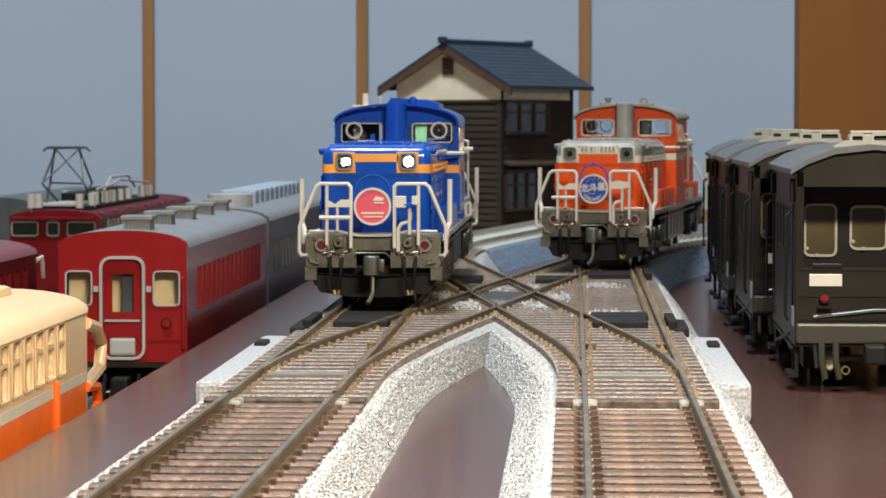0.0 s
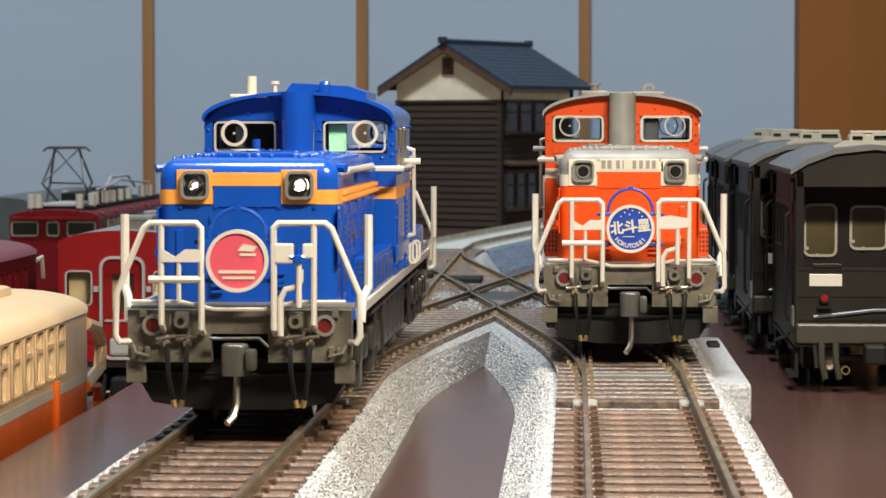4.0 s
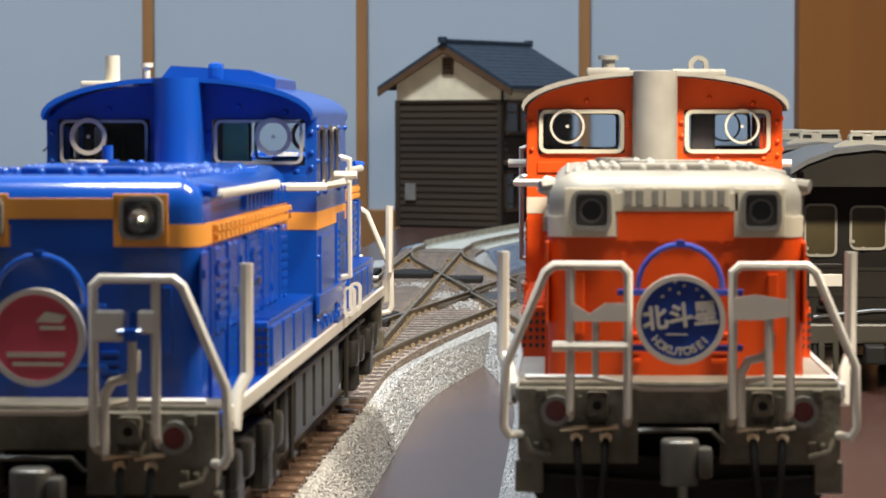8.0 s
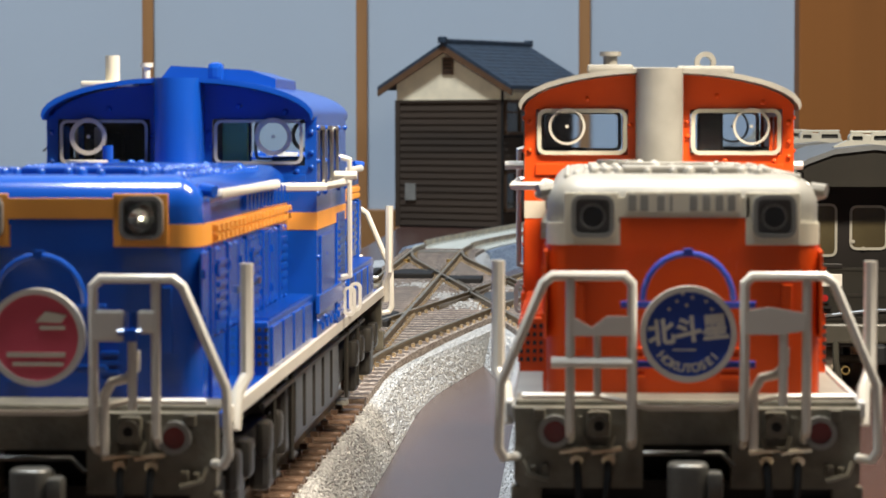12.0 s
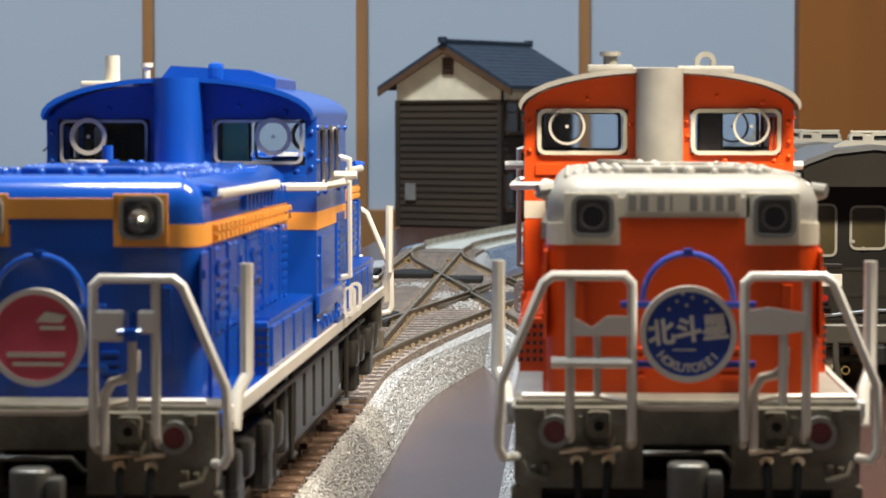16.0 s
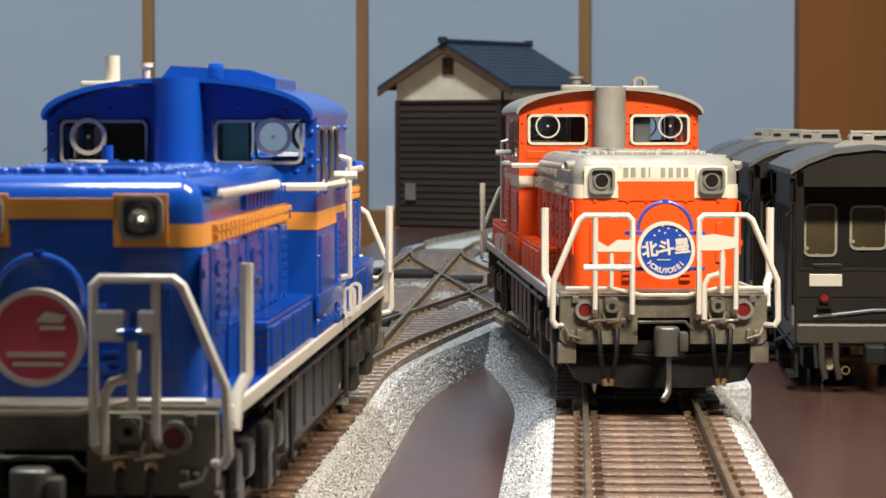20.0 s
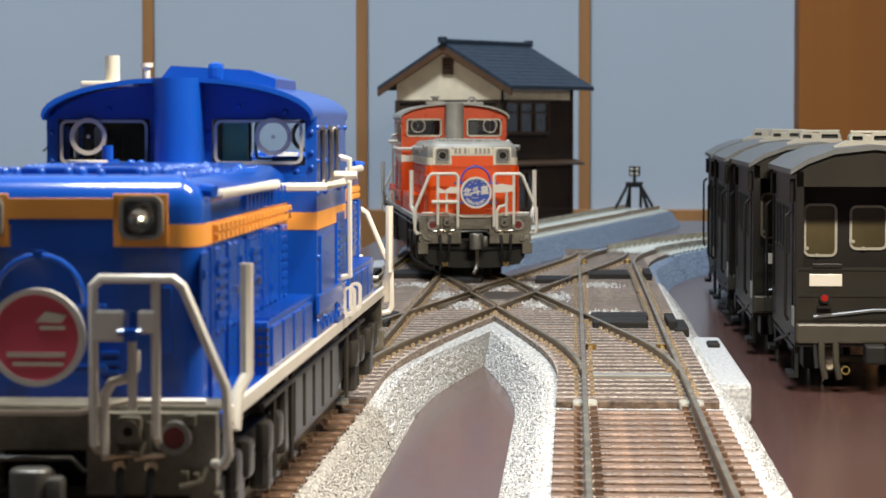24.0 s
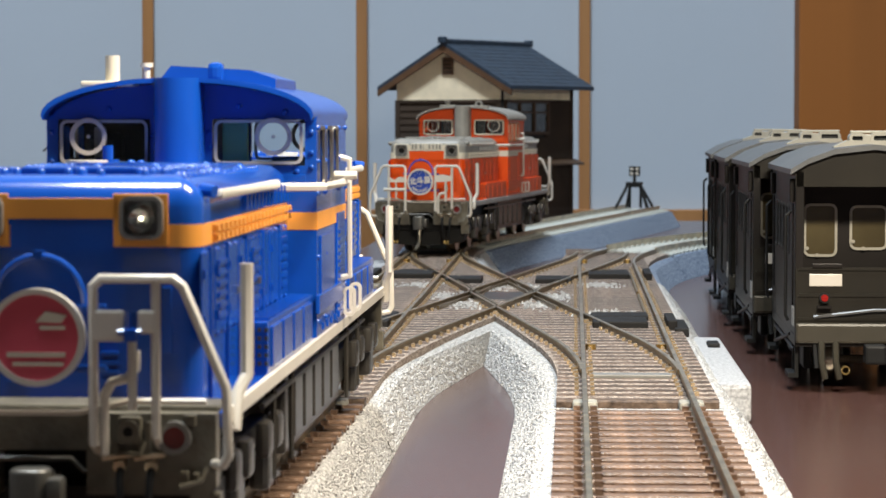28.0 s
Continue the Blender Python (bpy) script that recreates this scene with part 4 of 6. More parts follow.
    for y in np.arange(17.5 if e > 0 else 10.5, 50, 2.6):
        for z in (12.9, 17.5):
            for sd in (-1, 1):
                q = Geo()
                dome(q, 0, 0, 0, 0.2)
                rs.add([(sd * (7.4 + c), e * y + a, z + b) for a, b, c in q.v], q.f)
    tagged(part("rivet_field", rs, C["body"], body, "tiny rivets", True), kind="stuff")
    # roof bolts, lids and vents
    rb = random.Random(7)
    bolt = Geo()
    spots = [(rb.uniform(-6, 6), e * rb.uniform(17, 49), rb.choice((0.14, 0.18, 0.26))) for i in range(60)]
    spots += [(x, e * y, 0.2) for x in (-4.8, -4.1, -3.4, 3.4, 4.1, 4.8, 5.5) for y in (30, 32, 34, 36, 44, 46)]
    spots += [(s * 6.3, e * y, 0.13) for s in (-1, 1) for y in np.arange(17, 50, 2.0)]
    for x, y, r in spots:
        dome(bolt, x, y, 21.85 if abs(x) < 5 else 21.6, r * 1.3)
    tagged(part("roof_bolt_field", bolt, C["top"], body, "small raised bolts", True), kind="stuff")
    part("roof_hatch", Geo().box(-3.2, 3.2, min(e * 40, e * 46), max(e * 40, e * 46), 21.6, 22.1, 0.15).ring((0, e * 30, 21.6), "z", 0.1, 3.2, 0.5, 20), C["top"], body)
    if C["kind"] == "blue" and e < 0:
        part("valve_dome", Geo().ring((-2.6, -22, 21.7), "z", 0.05, 0.75, 0.5, 14).ring((-2.6, -22, 22.1), "z", 0.05, 0.35, 1.0, 12), C["top"], body, "", True)
    part("roof_lid", Geo().ring((e * 3.2, e * 26, 21.7), "z", 0.05, 1.3, 0.5, 14), C["lid"], body, "round filler lid")


def cab(t, C):
    E, W, dz = {-1: -7.8, 1: 14.6}, 9.35, C["cabdz"]
    n0 = set(bpy.data.objects)
    rw = 9.35 if C["kind"] == "blue" else 9.75
    roof = [(-rw * math.cos(q), 25.75 + 2.6 * math.sin(q)) for q in np.linspace(0, math.pi, 21)]
    rf = roof + [(x * 0.985, z - 0.32) for x, z in reversed(roof)]
    top = part("cab_roof", Geo().prism(rf, "y", E[-1] - C["brow"], E[1] + C["brow"]), C["top"], t, C["toplabel"], True)
    for e in (-1, 1):
        a, b = (E[e], E[e] + 0.7) if e < 0 else (E[e] - 0.7, E[e])
        wall = part("cab_front", Geo().wall("y", a, b, -W, W, 9.5, 25.6, [(-8.55, -2.15, 22.3, 25.5), (2.15, 8.55, 22.3, 25.5)]), C["body"], t, C["bodylabel"])
        up = [(-W, 25.5), (W, 25.5), (W, 25.6)] + [(x * 0.97, z - 0.4) for x, z in reversed(roof[1:-1])] + [(-W, 25.6)]
        part("cab_brow", Geo().prism(up, "y", a + 0.02, b + 0.02), C["body"], wall)
        part("stripe", Geo().box(-W - 0.02, W + 0.02, E[e] - 0.03 if e < 0 else a, b if e < 0 else E[e] + 0.03, 17.9, 19.1), C["band"], wall, C["bandlabel"])
        for s in (-1, 1):
            x0, x1 = (2.15, 8.55) if s > 0 else (-8.55, -2.15)
            w = part("cab_window", Geo().bezel("y", E[e] - (0.22 if e < 0 else -0.02), 0.3, x0 + 0.35, x1 - 0.35, 22.6, 25.25, 0.28 if C["kind"] == "orange" else 0.2, 0.3), C["winframe"], wall, C["winlabel"], True)
            p = part("pane", Geo().box(x0, x1, E[e] - e * 0.35 - 0.05, E[e] - e * 0.35 + 0.05, 22.3, 25.5), GLASS, w)
            p.visible_shadow = False
            part("clear_view_ring", Geo().ring((s * 6.4, E[e] - (0.45 if e < 0 else -0.2), 24.3), "y", 1.12 if C["kind"] == "orange" else 0.98, 1.28, 0.3, 28).ring((s * 6.4, E[e] - (0.45 if e < 0 else -0.2), 24.3), "y", 0.01, 0.12, 0.25, 8), WHITE, w, "round white clear-view ring", True)
        part("grip", Geo().box(-8.6, -6.6, E[e] - 0.12 if e < 0 else b, a if e < 0 else b + 0.12, 20.9, 21.7, 0.05).box(6.6, 8.6, E[e] - 0.12 if e < 0 else b, a if e < 0 else b + 0.12, 20.9, 21.7, 0.05), C["body"], wall)
        out = [(1.65 * math.cos(q), E[e] + e * (1.7 * min(1.0, math.sin(q) * 3) + 1.8 * math.sin(q))) for q in np.linspace(0, math.pi, 17)]
        part("exhaust_pipe", Geo().prism(out, "z", 20.6, 28.3), C["stack"], t, C["stacklabel"], True)
    for s in (-1, 1):
        a, b = (s * W, s * W + 0.6) if s < 0 else (s * W - 0.6, s * W)
        side = part("cab_side", Geo().wall("x", a, b, E[-1] + 0.7, E[1] - 0.7, 9.5, 25.75, [(-6.6, -2.6, 20.9, 25.0), (-1.0, 3.0, 20.9, 25.0), (3.8, 7.8, 20.9, 25.0)]), C["body"], t)
        part("stripe", Geo().box(s * W - 0.02, s * W + 0.05, E[-1] + 0.1, E[1] - 0.1, 17.9, 19.1) if s > 0 else Geo().box(s * W - 0.05, s * W + 0.02, E[-1] + 0.1, E[1] - 0.1, 17.9, 19.1), C["band"], side)
        for y0, y1 in ((-6.6, -2.6), (-1.0, 3.0), (3.8, 7.8)):
            w = part("side_window", Geo().bezel("x", s * W - 0.1, 0.2, y0 + 0.2, y1 - 0.2, 21.1, 24.8, 0.25, 0.2), STEEL, side, "silver side window frame", True)
            p = part("pane", Geo().box(s * W - s * 0.3 - 0.05, s * W - s * 0.3 + 0.05, y0, y1, 20.9, 25.0), GLASS, w)
            p.visible_shadow = False
        part("cab_door", Geo().box(min(s * W, s * (W + 0.14)), max(s * W, s * (W + 0.14)), 6.4, 12.4, 10.4, 18.6, 0.05).box(min(s * W, s * (W + 0.14)), max(s * W, s * (W + 0.14)), -5.8, 3.6, 13.0, 17.4, 0.05), C["body"], side)
        lv = Geo()
        for z in np.arange(11, 17.5, 0.55):
            lv.box(min(s * (W + 0.1), s * (W + 0.24)), max(s * (W + 0.1), s * (W + 0.24)), 7.4, 11.4, z, z + 0.25)
        part("door_louvre", lv, C["body"], side)
        for y in (9.4,):
            part("grab_rail", Geo().tube([(s * W, y, 13.6), (s * (W + 0.75), y, 13.8), (s * (W + 0.75), y, 22.5), (s * W, y, 22.7)], 0.26, 6), WHITE, side, "white upright grab rail", True)
        part("marker_lamp", Geo().tube([(s * W, 5.0, 21.4), (s * (W + 1.7), 5.0, 21.4)], 0.32, 8), WHITE, side)
    inside = part("cab_floor", Geo().box(-9.0, 9.0, -7.0, 13.8, 19.0, 20.4).box(-8.4, -5.0, -5.6, -2.6, 20.4, 22.8, 0.2).box(5.0, 8.4, 2.6, 5.6, 20.4, 22.8, 0.2), DARKIN, t, "dark cab interior")
    part("driver_seat", Geo().box(2.7, 4.5, -6.8, -6.3, 20.4, 25.3, 0.2), GREENIN if C["kind"] == "blue" else DARKIN, inside)
    if C["kind"] == "blue":
        # added dark block stands in for the shaded interior behind the left window
        part("cab_cabinet", Geo().box(-8.7, -3.6, 3.0, 6.4, 20.4, 25.9, 0.2).box(-7.6, -5.0, -3.4, -1.0, 20.4, 24.6, 0.5), DARKIN, inside, "added dark block that keeps the left window dark")
        part("cabinet_front", Geo().box(-6.8, -5.9, -3.9, -3.3, 22.6, 25.0, 0.25), GREYTRIM, inside, "grey instrument box")
    part("driver_desk", Geo().box(-1.2, 1.6, -6.6, 6.6, 20.4, 25.6, 0.2), DARKIN, inside)
    # roof furniture
    if C["kind"] == "blue":
        part("antenna_base", Geo().box(-6.6, -3.0, -9.8, -7.2, 27.75, 28.1, 0.1), CREAM, top, "cream antenna plate")
        part("antenna", Geo().ring((-4.6, -8.6, 28.0), "z", 0.02, 0.5, 1.85, 16), CREAM, top, "stubby cream antenna", True)
        part("whistle", Geo().ring((-2.6, -6.4, 28.0), "z", 0.02, 0.25, 1.3, 12).ring((-2.6, -6.4, 29.1), "z", 0.02, 0.45, 0.3, 12), CREAM, top, "", True)
        part("roof_hatch", Geo().prism([(-1.7, 28.2), (-0.9, 29.2), (4.6, 28.9), (6.4, 28.3), (6.4, 27.6), (-1.7, 27.6)], "y", -6.5, 6.5), BLUE, top, "raised blue roof hatch")
        part("bell", Geo().box(1.9, 3.0, -8.6, -7.4, 28.0, 29.4, 0.4), BLUE, top)
    else:
        part("whistle", Geo().box(-5.0, -1.8, -8.4, -6.8, 28.0, 28.6, 0.2).ring((-3.4, -7.6, 28.5), "z", 0.02, 0.5, 0.7, 12).ring((-3.4, -7.6, 29.2), "z", 0.02, 0.75, 0.3, 12), ROOFGREY, top, "grey roof whistle", True)
        part("bell", Geo().box(1.2, 5.2, -8.4, -6.8, 27.9, 28.5, 0.2).ring((3.2, -8.2, 28.75), "y", 0.4, 0.75, 1.4, 16), ROOFGREY, top, "arched grey roof bell")
        part("roof_hatch", Geo().box(-3.2, 3.2, -3.5, 9.5, 28.0, 28.5, 0.2), ROOFGREY, top)
    rv = Geo()
    for x, z in ((-9.0, 22.6), (-9.0, 24.6), (9.0, 22.2), (9.0, 23.2), (9.0, 24.6), (1.95, 24.6), (2.0, 23.6), (-2.0, 24.4), (8.0, 21.9), (4.6, 21.9), (-5.0, 26.2), (4.0, 26.4), (7.2, 26.0)):
        q = Geo()
        dome(q, 0, 0, 0, 0.21)
        rv.add([(x + a, E[-1] - c, z + b) for a, b, c in q.v], q.f)
    for y, z in [(y, z) for y in (-7.0, -1.8, 8.4, 13.8) for z in (11.5, 13.0, 16.0, 20.4, 22.6, 24.9)]:
        for s in (-1, 1):
            q = Geo()
            dome(q, 0, 0, 0, 0.21)
            rv.add([(s * (W + c), y + a, z + b) for a, b, c in q.v], q.f)
    tagged(part("rivet_field", rv, C["body"], t, "tiny rivets", True), kind="stuff")
    for o in set(bpy.data.objects) - n0:
        if o.parent == t:
            o.location.z += dz * MM


def running_gear(t, C):
    part("deck", Geo().box(-9.2, 9.2, -55, 55, 8.7, 9.6, 0.15), C["deck"], t)
    for s in (-1, 1):
        part("sill", Geo().box(min(s * 9.15, s * 9.5), max(s * 9.15, s * 9.5), -54.2, 54.2, 8.9, 9.75, 0.1), WHITE if C["kind"] == "blue" else GREYTRIM, t, "pale line along the frame")
        for e in (-1, 1):
            y0, y1 = (-35.0, -8.4) if e < 0 else (17.0, 44.0)
            bx = part("side_box", Geo().box(min(s * 7.4, s * 9.15), max(s * 7.4, s * 9.15), y0, y1, 9.5, 12.8, 0.1), C["body"], t)
            lv = Geo()
            for y in np.arange(10.5 if e < 0 else 18, 34 if e < 0 else 43, 1.0):
                lv.box(min(s * 7.8, s * 9.1), max(s * 7.8, s * 9.1), e * y - 0.22, e * y + 0.22, 12.75, 12.95)
            part("tread", lv, C["body"], bx)
            ed = Geo()
            for z in np.arange(10.2, 12.4, 0.5):
                for x in np.arange(7.75, 9.0, 0.4):
                    ed.box(min(s * x, s * (x + 0.22)), max(s * x, s * (x + 0.22)), y0 - 0.06 if e < 0 else y1, y0 if e < 0 else y1 + 0.06, z, z + 0.25)
            part("louvre", ed, DARKIN, bx)
            for y in ((13, 19, 25, 31) if e < 0 else (21, 27, 33, 39)):
                part("box_lid", Geo().box(min(s * 9.1, s * 9.3), max(s * 9.1, s * 9.3), e * y - 2.4, e * y + 2.4, 10.0, 12.4, 0.05), C["body"], bx)
        for y in (10.4, 15.6):
            part("step_loop", Geo().bezel("y", y, 0.4, s * 10.0 - 0.25, s * 10.0 + 0.25, 10.2, 12.0, 0.24, 0.2), WHITE, t, "white oval step loop", True)
        part("cab_ledge", Geo().box(min(s * 9.3, s * 9.6), max(s * 9.3, s * 9.6), -8.3, 9.0, 11.4, 12.7, 0.08), C["body"], t)
        for y in (-6, -3, 0, 3, 6):
            part("ledge_bolt", Geo().box(min(s * 9.5, s * 9.72), max(s * 9.5, s * 9.72), y - 0.2, y + 0.2, 10.2, 10.7, 0.06), C["body"], t)
        tank = part("fuel_tank", Geo().box(min(s * 7.0, s * 8.4), max(s * 7.0, s * 8.4), -19, 19, 3.0, 8.8, 0.3), UNDER, t, "dark underframe tank")
        for y in (-16, -9.5, -3, 3.5, 10):
            part("tank_panel", Geo().box(min(s * 8.3, s * 8.75), max(s * 8.3, s * 8.75), y, y + 4.6, 3.8, 7.8, 0.15), UNDER, tank)
        pipe = Geo().tube([(s * 8.9, -36, 7.9), (s * 8.9, 36, 7.9)], 0.2, 6)
        for y in (-30, -20, 20, 30):
            pipe.tube([(s * 8.9, y, 8.8), (s * 8.9, y, 3.0), (s * 8.9, y + 2, 3.0)], 0.2, 6)
        part("pipe", pipe, UNDER, t)
        for e in (-1, 1):
            b = Geo().box(min(s * 6.6, s * 7.9), max(s * 6.6, s * 7.9), e * 38 - 14, e * 38 + 14, 3.4, 6.2, 0.25)
            for y in (-7.4, 7.4):
                b.box(min(s * 7.6, s * 8.9), max(s * 7.6, s * 8.9), e * 38 + y - 1.7, e * 38 + y + 1.7, 2.4, 5.0, 0.4)
            bg = part("bogie_frame", b, UNDER, t, "dark bogie side frame")
            for y in (-7.4, 7.4):
                for k in (-2.7, 2.7):
                    part("axle_box", Geo().box(min(s * 8.3, s * 9.2), max(s * 8.3, s * 9.2), e * 38 + y + k - 1.2, e * 38 + y + k + 1.2, 4.6, 6.8, 0.4), UNDER, bg, "dark axle spring", True)
    for y in (-45.4, -30.6, -7, 7, 30.6, 45.4):
        w = Geo()
        for s in (-1, 1):
            w.ring((s * 4.4 - 0.6, y, 2.9), "x", 0.4, 2.9, 1.2, 24).ring((s * 3.6 - 0.2, y, 2.9), "x", 0.4, 3.3, 0.4, 24)
        w.tube([(-4.4, y, 2.9), (4.4, y, 2.9)], 0.5, 8)
        part("wheelset", w, STEEL, t, "metal wheelset", True)
    part("underframe", Geo().box(-6.0, 6.0, -52, 52, 4.8, 8.7, 0.2), BLACK, t)


def headmark(t, C):
    y = -57.3
    arc = [(2.35 * math.cos(a), y + 0.3, 15.3 + 2.45 * math.sin(a)) for a in np.linspace(0, math.pi, 13)]
    mk = part("headmark", Geo().ring((0, y - 0.5, 13.6), "y", 0.02, 2.3, 0.5, 40), C["mark"], t, C["marklabel"], True)
    part("rim", Geo().ring((0, y - 0.62, 13.6), "y", 2.2, 2.5, 0.62, 40), WHITE, mk, "white rim", True)
    part("hoop", Geo().tube(arc, 0.16, 8).box(-0.25, 0.25, y, y + 0.6, 17.6, 18.0), C["hoop"], mk, "thin hoop bracket", True)
    part("bracket", Geo().box(-3.5, 3.5, y + 0.1, y + 0.45, 14.9, 15.25, 0.05).box(-3.5, 3.5, y + 0.1, y + 0.45, 11.8, 12.15, 0.05), C["hoop"], mk)
    if C["kind"] == "orange":
        m = Matrix.Translation((0, (y - 0.53) * MM, 13.75 * MM)) @ pose(0, 0, 0, 90, -6, 0)
        text_part("lettering", "北斗星", 1.4, WHITE, mk, m, 0.05)
        for i, ch in enumerate("HOKUTOSEI"):
            q = radians(-90 + (i - 4) * 12.5)
            text_part("lettering", ch, 0.62, WHITE, mk, Matrix.Translation((1.78 * math.cos(q) * MM, (y - 0.53) * MM, (13.6 + 1.78 * math.sin(q)) * MM)) @ pose(0, 0, 0, 90, 0, 0) @ pose(0, 0, 0, 0, 0, math.degrees(q) + 90), 0.02)
        for x, z in ((-1.0, 14.9), (-0.6, 15.3), (-0.1, 15.1), (0.2, 15.5), (0.9, 15.3), (1.2, 14.9), (-0.3, 15.7)):
            part("star", Geo().ring((x, y - 0.56, z), "y", 0.01, 0.09, 0.1, 8), WHITE, mk)
        part("underline", Geo().box(-0.8, 0.4, y - 0.56, y - 0.46, 12.75, 12.83), WHITE, mk)
    else:
        bars = Geo().prism([(0.0, 14.4), (0.5, 14.95), (1.6, 14.75), (1.3, 14.35)], "y", y - 0.56, y - 0.46).box(0.2, 1.5, y - 0.56, y - 0.46, 14.0, 14.2)
        bars.box(-1.5, 1.5, y - 0.56, y - 0.46, 12.6, 12.85).box(-1.2, 1.4, y - 0.56, y - 0.46, 12.15, 12.35)
        part("marking", bars, CREAM, mk, "pale unreadable marks")


def locomotive(name, label, C):
    t = thing(name, label, "locomotive", "diesel locomotives")
    running_gear(t, C)
    for e in (-1, 1):
        hood(t, e, C)
        end_beam(t, e, C["kind"] == "blue")
        handrails(t, e, C)
    cab(t, C)
    headmark(t, C)
    return t


blue_loco = locomotive("diesel_locomotive", "blue model diesel locomotive with amber stripe and pink headmark", dict(
    kind="blue", brow=2.2, hx=4.3, cabdz=-0.7, hlin=HLIN, body=BLUE, band=GOLD, top=BLUE, stack=BLUE, lid=CREAM, hlframe=HLFRAME, winframe=GREYTRIM, deck=BLUE, mark=MARKPINK, hoop=BLUE, lens=LENS,
    bandlabel="amber stripe", toplabel="blue rounded top", bodylabel="", winlabel="grey window frame", stacklabel="blue exhaust stack", marklabel="pink round headmark"))
orange_loco = locomotive("diesel_locomotive", "orange model diesel locomotive with cream stripe and blue headmark", dict(
    kind="orange", brow=1.7, hx=4.9, cabdz=0.0, hlin=HLIN, body=ORANGE, band=CREAM, top=ROOFGREY, stack=ROOFGREY, lid=ROOFGREY, hlframe=HLFRAME, winframe=CREAM, deck=ROOFGREY, mark=MARKBLUE, hoop=HOOP, lens=LENS,
    bandlabel="cream stripe", toplabel="warm grey top", bodylabel="", winlabel="cream window frame", stacklabel="grey exhaust stack", marklabel="blue round headmark with white lettering"))


# ---- parked wagons beside the right track ----
def wheel_pair(t, y, z=0.0, r=2.9):
    w = Geo()
    for s in (-1, 1):
        w.ring((s * 4.4 - 0.5, y, r + z), "x", 0.4, r, 1.0, 20)
    w.tube([(-6.4, y, r + z), (6.4, y, r + z)], 0.45, 8)
    part("wheelset", w, STEEL, t, "small metal wheelset", True)


